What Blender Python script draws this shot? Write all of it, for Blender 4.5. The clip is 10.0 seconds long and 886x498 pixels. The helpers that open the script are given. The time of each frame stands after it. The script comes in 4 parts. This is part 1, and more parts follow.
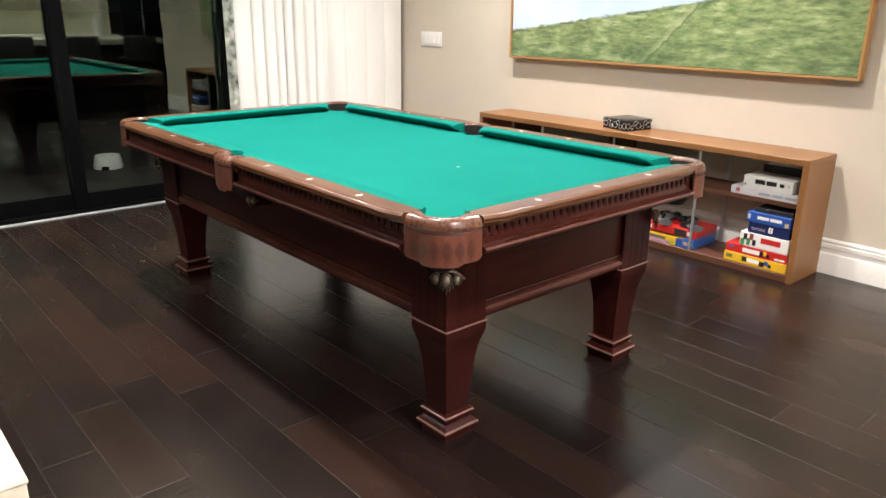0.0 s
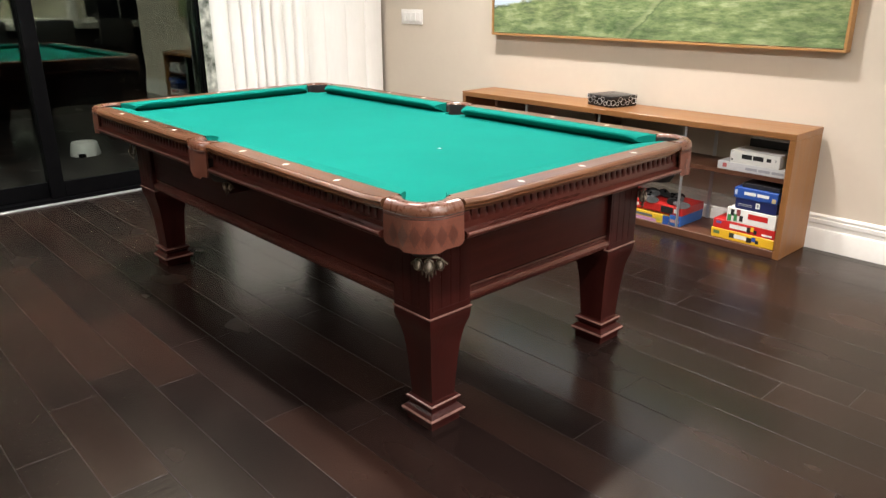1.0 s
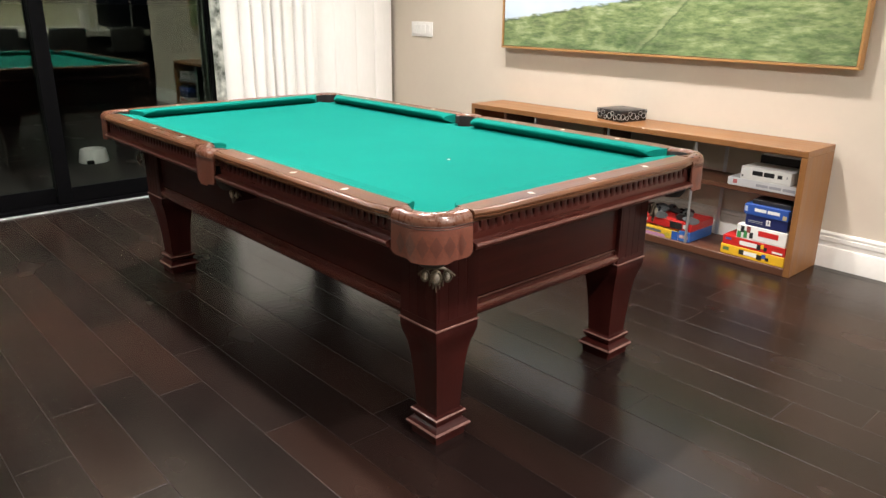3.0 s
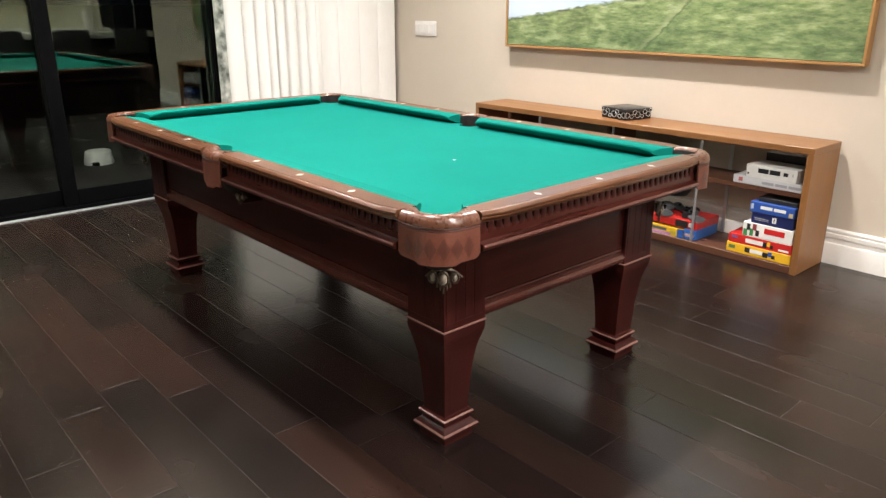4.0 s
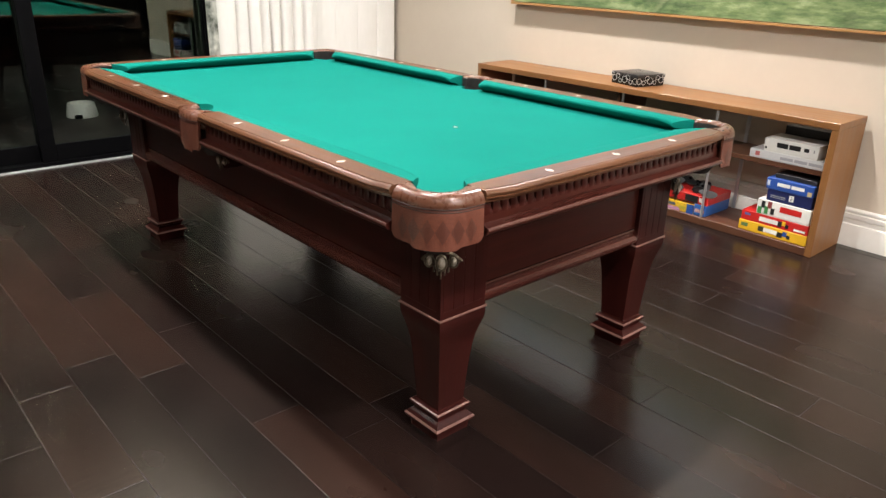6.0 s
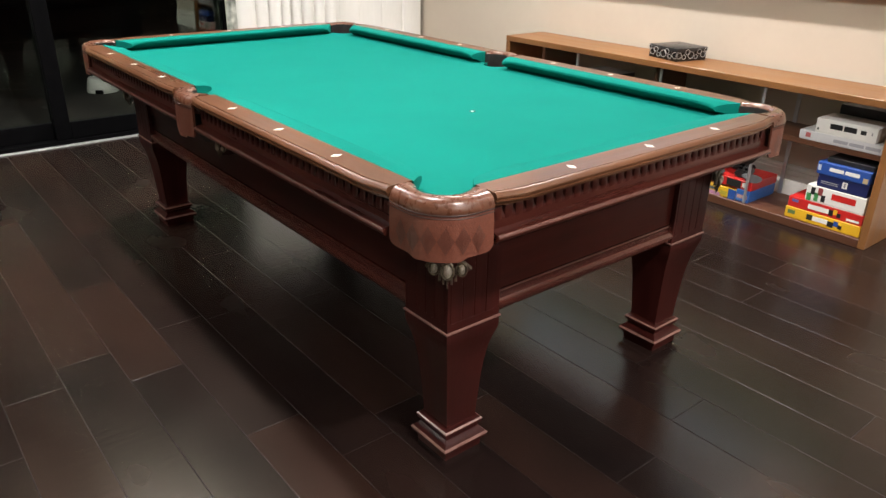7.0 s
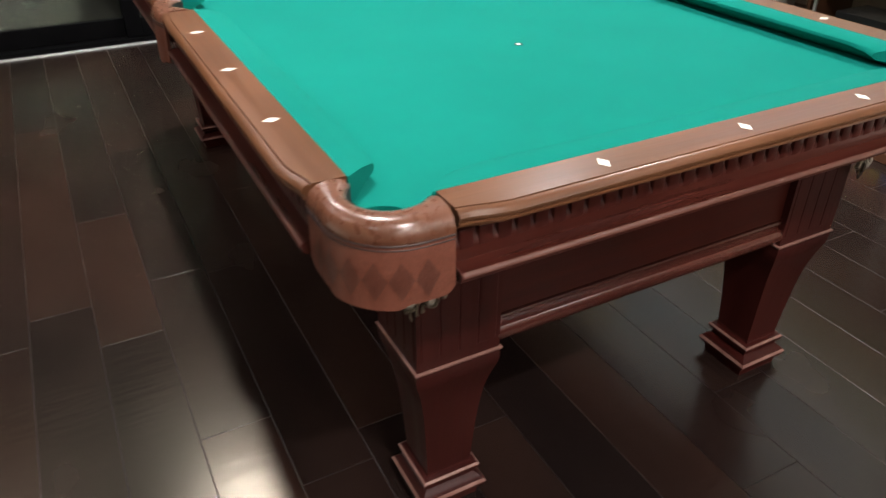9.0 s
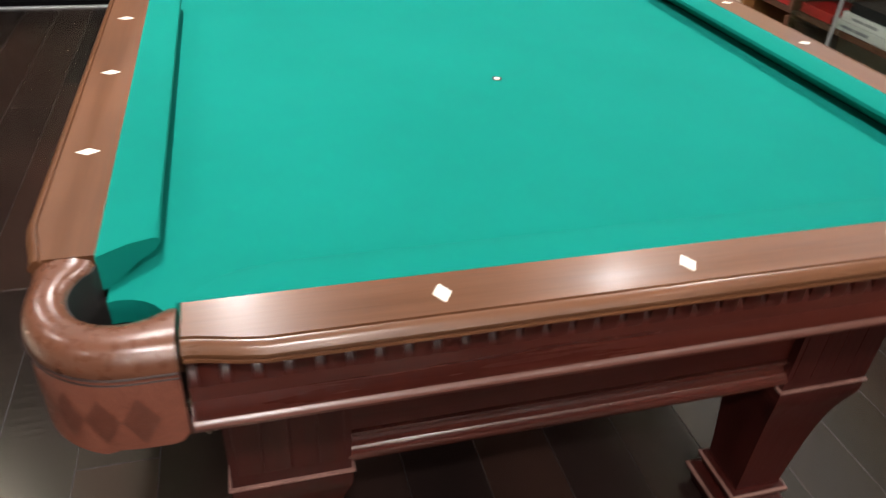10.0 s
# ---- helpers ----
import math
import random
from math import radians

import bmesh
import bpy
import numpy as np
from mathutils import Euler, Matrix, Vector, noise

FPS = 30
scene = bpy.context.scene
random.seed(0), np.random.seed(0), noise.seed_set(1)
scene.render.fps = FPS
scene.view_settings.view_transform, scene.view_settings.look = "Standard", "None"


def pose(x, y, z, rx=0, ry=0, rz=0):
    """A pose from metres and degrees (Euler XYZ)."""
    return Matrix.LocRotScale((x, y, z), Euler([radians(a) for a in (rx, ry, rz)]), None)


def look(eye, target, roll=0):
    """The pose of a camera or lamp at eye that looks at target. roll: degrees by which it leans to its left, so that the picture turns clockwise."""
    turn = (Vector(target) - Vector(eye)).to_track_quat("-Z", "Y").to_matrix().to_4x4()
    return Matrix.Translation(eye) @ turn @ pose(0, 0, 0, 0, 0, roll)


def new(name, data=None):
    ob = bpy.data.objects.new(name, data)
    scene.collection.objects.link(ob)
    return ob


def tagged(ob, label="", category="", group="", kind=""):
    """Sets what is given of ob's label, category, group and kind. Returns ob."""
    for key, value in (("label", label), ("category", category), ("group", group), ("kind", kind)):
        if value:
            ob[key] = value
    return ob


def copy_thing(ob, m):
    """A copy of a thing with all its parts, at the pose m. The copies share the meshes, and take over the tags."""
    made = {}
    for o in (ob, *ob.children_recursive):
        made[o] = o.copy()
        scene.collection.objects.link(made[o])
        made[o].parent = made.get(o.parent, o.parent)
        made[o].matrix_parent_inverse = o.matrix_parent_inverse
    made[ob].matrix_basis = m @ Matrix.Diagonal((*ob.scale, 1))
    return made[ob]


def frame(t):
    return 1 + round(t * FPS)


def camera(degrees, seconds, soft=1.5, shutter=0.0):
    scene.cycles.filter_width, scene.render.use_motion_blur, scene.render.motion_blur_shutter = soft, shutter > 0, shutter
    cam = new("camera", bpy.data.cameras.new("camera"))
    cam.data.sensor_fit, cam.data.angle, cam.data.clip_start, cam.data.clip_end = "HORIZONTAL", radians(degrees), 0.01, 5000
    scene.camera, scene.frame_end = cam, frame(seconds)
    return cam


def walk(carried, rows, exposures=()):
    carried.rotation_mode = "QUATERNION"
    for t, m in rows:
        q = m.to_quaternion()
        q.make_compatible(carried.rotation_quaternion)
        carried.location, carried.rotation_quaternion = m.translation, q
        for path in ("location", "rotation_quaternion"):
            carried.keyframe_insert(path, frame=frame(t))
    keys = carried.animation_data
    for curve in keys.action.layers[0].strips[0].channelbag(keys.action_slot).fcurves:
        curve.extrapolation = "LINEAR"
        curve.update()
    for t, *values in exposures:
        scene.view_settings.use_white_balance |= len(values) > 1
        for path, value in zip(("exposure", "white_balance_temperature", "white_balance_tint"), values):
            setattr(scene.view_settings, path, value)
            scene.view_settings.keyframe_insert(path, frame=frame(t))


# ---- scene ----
cam = camera(62.6, 10.0, 1.4, 0.4)
PATH = [
    (0, (-1.859, -2.582, 1.316), (-0.599, -1.155, 0.701), 0.6),
    (0.5, (-1.831, -2.574, 1.31), (-0.607, -1.138, 0.649), 0.4),
    (1, (-1.805, -2.548, 1.311), (-0.533, -1.157, 0.644), -0.3),
    (1.5, (-1.808, -2.528, 1.303), (-0.544, -1.133, 0.628), 0.5),
    (2, (-1.804, -2.522, 1.297), (-0.54, -1.12, 0.637), 0.6),
    (2.5, (-1.787, -2.506, 1.301), (-0.52, -1.111, 0.631), 0.4),
    (2.7, (-1.789, -2.517, 1.297), (-0.516, -1.116, 0.648), 0.7),
    (3.8, (-1.801, -2.532, 1.303), (-0.545, -1.109, 0.675), 0.0),
    (4, (-1.8, -2.519, 1.306), (-0.54, -1.103, 0.668), 0.0),
    (4.5, (-1.785, -2.517, 1.301), (-0.52, -1.104, 0.666), 0.5),
    (5, (-1.787, -2.496, 1.295), (-0.532, -1.085, 0.635), 0.5),
    (5.2, (-1.768, -2.474, 1.305), (-0.507, -1.077, 0.63), 0.8),
    (6.3, (-1.599, -2.307, 1.283), (-0.373, -0.925, 0.518), 2.0),
    (6.5, (-1.545, -2.281, 1.292), (-0.361, -0.872, 0.508), 2.0),
    (7, (-1.471, -2.227, 1.286), (-0.315, -0.813, 0.469), 1.0),
    (7.5, (-1.41, -2.127, 1.277), (-0.276, -0.734, 0.398), 1.1),
    (8, (-1.328, -2.034, 1.268), (-0.194, -0.692, 0.313), 0.6),
    (8.5, (-1.129, -2.01, 1.277), (-0.2, -0.527, 0.309), 1.5),
    (9, (-0.92, -1.938, 1.252), (-0.133, -0.443, 0.181), -0.0),
    (9.5, (-0.701, -1.78, 1.254), (0.054, -0.313, 0.123), 2.0),
    (9.8, (-0.557, -1.758, 1.246), (0.046, -0.222, 0.117), 2.8),
    (10, (-0.45, -1.766, 1.252), (0.03, -0.187, 0.122), 3.6),
]
walk(cam, [(t, look(eye, target, roll)) for t, eye, target, roll in PATH], [(0, 0.0), (5.2, -0.02), (6.5, -0.12), (7.5, -0.25), (10, -0.36)])

# ---- world and light ----
world = bpy.data.worlds.new("night")
scene.world = world
world.use_nodes = True
world.node_tree.nodes["Background"].inputs["Color"].default_value = (0.05, 0.06, 0.09, 1)
world.node_tree.nodes["Background"].inputs["Strength"].default_value = 0.02

CEILING = 2.72
# place and watts of each lamp
DOWNLIGHTS = [(-0.60, 1.30, 50), (1.40, 1.05, 42), (-0.55, -0.45, 46), (1.40, -0.45, 48), (-0.55, -2.65, 66), (1.40, -2.65, 10), (-2.2, 1.20, 32), (-2.5, -0.45, 14), (-2.5, -2.65, 14), (-0.55, -4.4, 85), (1.40, -4.4, 35), (-1.4, -5.6, 110), (0.6, -5.6, 125), (2.6, -5.2, 55)]
LAMP_COLOUR = (1.0, 0.938, 0.905)


# ---- materials ----
def nodes_of(name):
    m = bpy.data.materials.new(name)
    m.use_nodes = True
    t = m.node_tree
    return m, t, t.nodes["Principled BSDF"]


def ramp(t, source, stops):
    r = t.nodes.new("ShaderNodeValToRGB")
    el = r.color_ramp.elements
    while len(el) < len(stops):
        el.new(0.5)
    for e, (p, c) in zip(el, stops):
        e.position, e.color = p, (*c, 1)
    t.links.new(source, r.inputs["Fac"])
    return r.outputs["Color"]


def noise_out(t, scale, detail=4, stretch=(1, 1, 1), rough=0.55, kind="Object", turn=(0, 0, 0)):
    tc, mp, n = t.nodes.new("ShaderNodeTexCoord"), t.nodes.new("ShaderNodeMapping"), t.nodes.new("ShaderNodeTexNoise")
    mp.inputs["Scale"].default_value = stretch
    mp.inputs["Rotation"].default_value = turn
    n.inputs["Scale"].default_value, n.inputs["Detail"].default_value, n.inputs["Roughness"].default_value = scale, detail, rough
    if kind == "World":
        t.links.new(t.nodes.new("ShaderNodeNewGeometry").outputs["Position"], mp.inputs["Vector"])
    else:
        t.links.new(tc.outputs[kind], mp.inputs["Vector"])
    t.links.new(mp.outputs["Vector"], n.inputs["Vector"])
    return n.outputs["Fac"]


def mixed(t, fac, a, b, blend="MIX"):
    m = t.nodes.new("ShaderNodeMix")
    m.data_type, m.blend_type = "RGBA", blend
    for key, v in ((0, fac), (6, a), (7, b)):
        if isinstance(v, (int, float)):
            m.inputs[key].default_value = v
        elif isinstance(v, tuple):
            m.inputs[key].default_value = (*v, 1)
        else:
            t.links.new(v, m.inputs[key])
    return m.outputs[2]


def bumped(t, b, height, strength, distance):
    n = t.nodes.new("ShaderNodeBump")
    n.inputs["Strength"].default_value, n.inputs["Distance"].default_value = strength, distance
    t.links.new(height, n.inputs["Height"])
    t.links.new(n.outputs["Normal"], b.inputs["Normal"])


def spread(t, source, low, high, a=0.3, b=0.7):
    m = t.nodes.new("ShaderNodeMapRange")
    for key, v in (("From Min", a), ("From Max", b), ("To Min", low), ("To Max", high)):
        m.inputs[key].default_value = v
    t.links.new(source, m.inputs["Value"])
    return m.outputs["Result"]


def surface(name, dark, light, scale=6, rough=(0.4, 0.6), stretch=(1, 1, 1), bump=0.0, bump_scale=80, metal=0.0, fine=0.35, coat=0.0, kind="Object", spec=0.5):
    """A surface of two tones that vary at a large and a fine scale."""
    m, t, b = nodes_of(name)
    big, small = noise_out(t, scale, 4, stretch, kind=kind), noise_out(t, scale * 9, 5, stretch, kind=kind)
    col = ramp(t, big, [(0.3, dark), (0.7, light)])
    col2 = ramp(t, small, [(0.3, dark), (0.7, light)])
    t.links.new(mixed(t, fine, col, col2), b.inputs["Base Color"])
    t.links.new(spread(t, small, *rough), b.inputs["Roughness"])
    b.inputs["Metallic"].default_value = metal
    b.inputs["Coat Weight"].default_value = coat
    b.inputs["Coat Roughness"].default_value = 0.2
    b.inputs["Specular IOR Level"].default_value = spec
    if bump:
        bumped(t, b, noise_out(t, bump_scale, 4, stretch, kind=kind), 1.0, bump)
    return m


def wood(name, dark, light, along, rough=(0.3, 0.45), coat=0.0, spec=0.5):
    """Wood whose grain runs along one axis."""
    m, t, b = nodes_of(name)
    stretch = [1, 1, 1]
    stretch[along] = 0.06
    g1, g2 = noise_out(t, 22, 6, stretch, 0.6), noise_out(t, 120, 4, stretch, 0.6)
    patch = noise_out(t, 2.5, 3)
    col = ramp(t, g1, [(0.28, dark), (0.72, light)])
    col = mixed(t, 0.3, col, ramp(t, g2, [(0.3, dark), (0.7, light)]))
    col = mixed(t, 0.35, col, ramp(t, patch, [(0.35, dark), (0.65, light)]))
    t.links.new(col, b.inputs["Base Color"])
    t.links.new(spread(t, g1, *rough), b.inputs["Roughness"])
    b.inputs["Coat Weight"].default_value, b.inputs["Coat Roughness"].default_value = coat, 0.18
    b.inputs["Specular IOR Level"].default_value = spec
    bumped(t, b, g2, 0.4, 0.0006)
    return m


def floor_wood():
    """Hand-scraped dark planks: ripples across the grain, red-brown blotches, each plank a tone of its own."""
    m, t, b = nodes_of("espresso_floor")
    info = t.nodes.new("ShaderNodeObjectInfo")
    g1 = noise_out(t, 14, 6, (1, 0.07, 1), 0.6, kind="World")
    patch = noise_out(t, 3.2, 4, (1.3, 0.7, 1), 0.4, kind="World")
    blot = noise_out(t, 1.1, 4, (1.2, 0.8, 1), 0.45, kind="World")
    col = ramp(t, g1, [(0.25, (0.0064, 0.0044, 0.0043)), (0.75, (0.0166, 0.0103, 0.0090))])
    col = mixed(t, 0.5, col, ramp(t, patch, [(0.28, (0.0051, 0.0038, 0.0039)), (0.74, (0.0243, 0.0122, 0.0096))]))
    col = mixed(t, 0.4, col, ramp(t, blot, [(0.30, (0.0054, 0.0044, 0.0045)), (0.70, (0.0269, 0.0122, 0.0090))]))
    col = mixed(t, 1.0, col, ramp(t, info.outputs["Random"], [(0.0, (0.70, 0.72, 0.76)), (0.55, (0.98, 0.95, 0.93)), (1.0, (1.42, 1.22, 1.08))]), "MULTIPLY")
    t.links.new(col, b.inputs["Base Color"])
    t.links.new(spread(t, patch, 0.19, 0.30, 0.2, 0.8), b.inputs["Roughness"])
    b.inputs["Specular IOR Level"].default_value = 0.44
    b.inputs["Specular Tint"].default_value = (1.0, 0.93, 0.72, 1)
    ripple = noise_out(t, 42, 1, (0.22, 1.25, 1), 0.4, kind="World")
    worn = noise_out(t, 5, 3, (1, 0.6, 1), 0.5, kind="World")
    bumped(t, b, mixed(t, spread(t, worn, 0.0, 0.9, 0.2, 0.8), (0.5, 0.5, 0.5), ripple), 0.5, 0.0016)
    return m


def plain(name, colour, rough=0.5, metal=0.0):
    m, t, b = nodes_of(name)
    n = noise_out(t, 30, 4)
    t.links.new(mixed(t, spread(t, n, 0.0, 0.25), colour, tuple(c * 0.75 for c in colour)), b.inputs["Base Color"])
    t.links.new(spread(t, n, rough * 0.85, min(1, rough * 1.15)), b.inputs["Roughness"])
    b.inputs["Metallic"].default_value = metal
    return m


def glowing(name, colour, strength):
    m, t, b = nodes_of(name)
    b.inputs["Emission Color"].default_value = (*colour, 1)
    b.inputs["Emission Strength"].default_value = strength
    return m


def pane_glass(name, tint, gloss):
    m, t, b = nodes_of(name)
    t.nodes.remove(b)
    clear, shiny, mix, fres = (t.nodes.new("ShaderNode" + k) for k in ("BsdfTransparent", "BsdfGlossy", "MixShader", "Fresnel"))
    clear.inputs["Color"].default_value = (*tint, 1)
    shiny.inputs["Roughness"].default_value = 0.004
    shiny.inputs["Color"].default_value = (0.88, 1.0, 0.88, 1)
    fres.inputs["IOR"].default_value = gloss
    t.links.new(fres.outputs["Fac"], mix.inputs[0])
    t.links.new(clear.outputs[0], mix.inputs[1])
    t.links.new(shiny.outputs[0], mix.inputs[2])
    t.links.new(mix.outputs[0], t.nodes["Material Output"].inputs["Surface"])
    return m


def landscape():
    """The painting: a grassy hillside with a worn track under a pale sky."""
    m, t, b = nodes_of("landscape_paint")
    tc, sep = t.nodes.new("ShaderNodeTexCoord"), t.nodes.new("ShaderNodeSeparateXYZ")
    t.links.new(tc.outputs["Object"], sep.inputs[0])

    def calc(op, a, c):
        n = t.nodes.new("ShaderNodeMath")
        n.operation = op
        for i, v in enumerate((a, c)):
            if isinstance(v, (int, float)):
                n.inputs[i].default_value = v
            else:
                t.links.new(v, n.inputs[i])
        return n.outputs[0]

    y, z = sep.outputs["Y"], sep.outputs["Z"]
    tufts = noise_out(t, 13, 7, (1, 0.34, 1.5), 0.66)
    fine = noise_out(t, 34, 5, (1, 0.4, 1.3), 0.6)
    broad = noise_out(t, 1.7, 3, (1, 0.7, 1.2))
    grass = ramp(t, tufts, [(0.38, (0.035, 0.070, 0.022)), (0.46, (0.12, 0.185, 0.060)), (0.54, (0.20, 0.27, 0.095)), (0.62, (0.50, 0.53, 0.31))])
    grass = mixed(t, 0.4, grass, ramp(t, fine, [(0.40, (0.05, 0.09, 0.03)), (0.60, (0.40, 0.44, 0.23))]))
    grass = mixed(t, 0.22, grass, ramp(t, broad, [(0.35, (0.07, 0.14, 0.045)), (0.65, (0.34, 0.40, 0.16))]))
    # the track runs down the slope
    off = calc("ADD", calc("MULTIPLY", y, 1.0), calc("MULTIPLY", z, 0.98))
    off = calc("ADD", off, calc("MULTIPLY", calc("SUBTRACT", tufts, 0.5), 0.10))
    near = calc("SUBTRACT", 1.0, calc("MINIMUM", calc("MULTIPLY", calc("ABSOLUTE", calc("SUBTRACT", off, 0.10), 0), 30.0), 1.0))
    grass = mixed(t, calc("MULTIPLY", near, 0.45), grass, (0.40, 0.42, 0.24))
    edge = calc("ADD", calc("ADD", calc("MULTIPLY", y, -0.13), 0.335), calc("MULTIPLY", calc("SUBTRACT", fine, 0.5), 0.05))
    sky = ramp(t, broad, [(0.3, (0.36, 0.47, 0.64)), (0.7, (0.58, 0.66, 0.74))])
    over = calc("MINIMUM", calc("MAXIMUM", calc("MULTIPLY", calc("SUBTRACT", z, edge), 90.0), 0.0), 1.0)
    low = calc("MINIMUM", calc("MAXIMUM", calc("SUBTRACT", 1.0, calc("MULTIPLY", z, 3.4)), 0.0), 1.0)
    grass = mixed(t, calc("MULTIPLY", low, 0.45), grass, ramp(t, tufts, [(0.40, (0.018, 0.060, 0.030)), (0.62, (0.16, 0.26, 0.11))]))
    rut = calc("SUBTRACT", 1.0, calc("MINIMUM", calc("MULTIPLY", calc("ABSOLUTE", calc("SUBTRACT", off, 0.075), 0), 70.0), 1.0))
    grass = mixed(t, calc("MULTIPLY", rut, 0.65), grass, (0.045, 0.085, 0.03))
    picture = mixed(t, over, grass, sky)
    crest = calc("SUBTRACT", 1.0, calc("MINIMUM", calc("MULTIPLY", calc("ABSOLUTE", calc("SUBTRACT", z, edge), 0), 75.0), 1.0))
    clump = calc("MINIMUM", calc("MAXIMUM", calc("MULTIPLY", calc("SUBTRACT", noise_out(t, 9, 3, (1, 1, 0.2)), 0.46), 9.0), 0.0), 1.0)
    picture = mixed(t, calc("MULTIPLY", crest, calc("MULTIPLY", clump, 0.8)), picture, (0.03, 0.05, 0.03))
    t.links.new(picture, b.inputs["Base Color"])
    b.inputs["Roughness"].default_value = 0.5
    bumped(t, b, fine, 0.5, 0.0012)
    return m


def plank_edge():
    """Plank edges: bevel highlights painted pale in patches on some planks, dark on others."""
    m, t, b = nodes_of("plank_edge_glint")
    info = t.nodes.new("ShaderNodeObjectInfo")
    tone = ramp(t, info.outputs["Random"], [(0.50, (0.011, 0.0075, 0.0068)), (0.90, (0.046, 0.034, 0.027))])
    glint_mask = noise_out(t, 7, 4, kind="World")
    t.links.new(mixed(t, spread(t, glint_mask, 0.0, 1.0, 0.46, 0.64), (0.011, 0.0075, 0.0068), tone), b.inputs["Base Color"])
    b.inputs["Roughness"].default_value = 0.4
    return m


M_FLOOR = floor_wood()
M_EDGE = plank_edge()
M_GAP = plain("joint_dark", (0.010, 0.0065, 0.0055), 0.6)
M_WALL = surface("beige_wall_paint", (0.56, 0.49, 0.40), (0.60, 0.53, 0.435), 3, (0.75, 0.9), bump=0.00015, bump_scale=140)
M_CEIL = surface("ceiling_paint", (0.74, 0.72, 0.68), (0.80, 0.78, 0.74), 3, (0.8, 0.95))
M_TRIM = surface("white_trim_paint", (0.76, 0.74, 0.69), (0.84, 0.82, 0.78), 5, (0.35, 0.5))
M_CLOTH = surface("green_billiard_cloth", (0.0018, 0.146, 0.116), (0.0024, 0.168, 0.134), 3, (0.9, 1.0), bump=0.0004, bump_scale=900, fine=0.3, spec=0.08)
# one mahogany; long sides (y) and legs (z) toned darker for their shade
M_MAHOG_X = wood("mahogany_x", (0.0140, 0.0025, 0.0019), (0.054, 0.0098, 0.0066), 0, (0.30, 0.44), coat=0.05, spec=0.22)
M_MAHOG_Y = wood("mahogany_y", (0.0115, 0.0022, 0.0018), (0.043, 0.0084, 0.0062), 1, (0.30, 0.44), coat=0.05, spec=0.22)
M_MAHOG_Z = wood("mahogany_z", (0.0115, 0.0020, 0.0017), (0.042, 0.0073, 0.0056), 2, (0.30, 0.44), coat=0.0, spec=0.20)
M_GLOSS_X = wood("mahogany_gloss_x", (0.018, 0.0036, 0.0026), (0.066, 0.0140, 0.0090), 0, (0.24, 0.34), coat=0.2, spec=0.34)
M_GLOSS_Y = wood("mahogany_gloss_y", (0.018, 0.0036, 0.0026), (0.066, 0.0140, 0.0090), 1, (0.24, 0.34), coat=0.2, spec=0.34)
# pale tones stand in for lamp highlights on leg beads and foot edges
M_LIT_EDGE = surface("mahogany_edge_highlight", (0.12, 0.056, 0.045), (0.22, 0.118, 0.098), 30, (0.25, 0.4), coat=0.2)
# paler brown that paints the highlight along the frieze moulding
M_LIT_MOULD = surface("moulding_edge_highlight", (0.090, 0.034, 0.026), (0.112, 0.046, 0.036), 5, (0.28, 0.34), coat=0.15)
M_MOULD_X = wood("mahogany_moulding_x", (0.020, 0.0042, 0.0032), (0.074, 0.0165, 0.0110), 0, (0.17, 0.26), coat=0.65)
M_MOULD_Y = wood("mahogany_moulding_y", (0.020, 0.0042, 0.0032), (0.074, 0.0165, 0.0110), 1, (0.17, 0.26), coat=0.65)
M_RAIL_X = wood("rail_walnut_x", (0.052, 0.0200, 0.0092), (0.146, 0.0600, 0.0262), 0, (0.25, 0.38), coat=0.08, spec=0.38)
M_RAIL_Y = wood("rail_walnut_y", (0.052, 0.0200, 0.0092), (0.146, 0.0600, 0.0262), 1, (0.25, 0.38), coat=0.08, spec=0.38)
M_LEATHER = surface("brown_leather", (0.098, 0.030, 0.0185), (0.155, 0.052, 0.032), 14, (0.40, 0.56), bump=0.0007, bump_scale=260, fine=0.5, spec=0.38)
M_COLLAR = surface("polished_leather", (0.080, 0.029, 0.0155), (0.132, 0.052, 0.029), 10, (0.25, 0.32), bump=0.0002, bump_scale=60, fine=0.4, coat=0.3)
M_LEATHER_DARK = surface("dark_leather_inlay", (0.058, 0.0170, 0.0105), (0.098, 0.030, 0.0185), 14, (0.34, 0.5), bump=0.0008, bump_scale=260)
M_SEAM = plain("seam_thread", (0.022, 0.008, 0.006), 0.6)
M_POCKET_IN = plain("pocket_lining", (0.012, 0.010, 0.009), 0.7)
M_PEARL = surface("pearl_inlay", (0.70, 0.66, 0.56), (0.82, 0.78, 0.70), 60, (0.25, 0.35))
M_SILVER = surface("worn_silver_cast", (0.16, 0.14, 0.11), (0.48, 0.43, 0.36), 60, (0.25, 0.4), metal=0.25)
M_STRIP = plain("threshold_metal", (0.42, 0.43, 0.44), 0.4, 0.6)
M_BRASS = surface("aged_brass", (0.030, 0.022, 0.015), (0.20, 0.165, 0.12), 45, (0.3, 0.5), metal=0.5)
M_BLACK = surface("black_aluminium", (0.002, 0.002, 0.0025), (0.0035, 0.0035, 0.004), 20, (0.45, 0.6), spec=0.05)
M_ALU = plain("brushed_aluminium", (0.62, 0.63, 0.64), 0.35, 0.8)
M_GLASS = pane_glass("window_glass", (0.80, 0.84, 0.82), 1.78)
M_SHELF_GLASS = pane_glass("cabinet_glass", (0.93, 0.96, 0.95), 1.3)
M_CURTAIN = surface("white_linen_curtain", (0.80, 0.79, 0.75), (0.88, 0.87, 0.84), 5, (0.85, 1.0), (1, 1, 0.25), bump=0.0006, bump_scale=500)
M_BAND = surface("leaf_print_band", (0.02, 0.035, 0.02), (0.85, 0.84, 0.78), 13, (0.85, 1.0), fine=0.1)
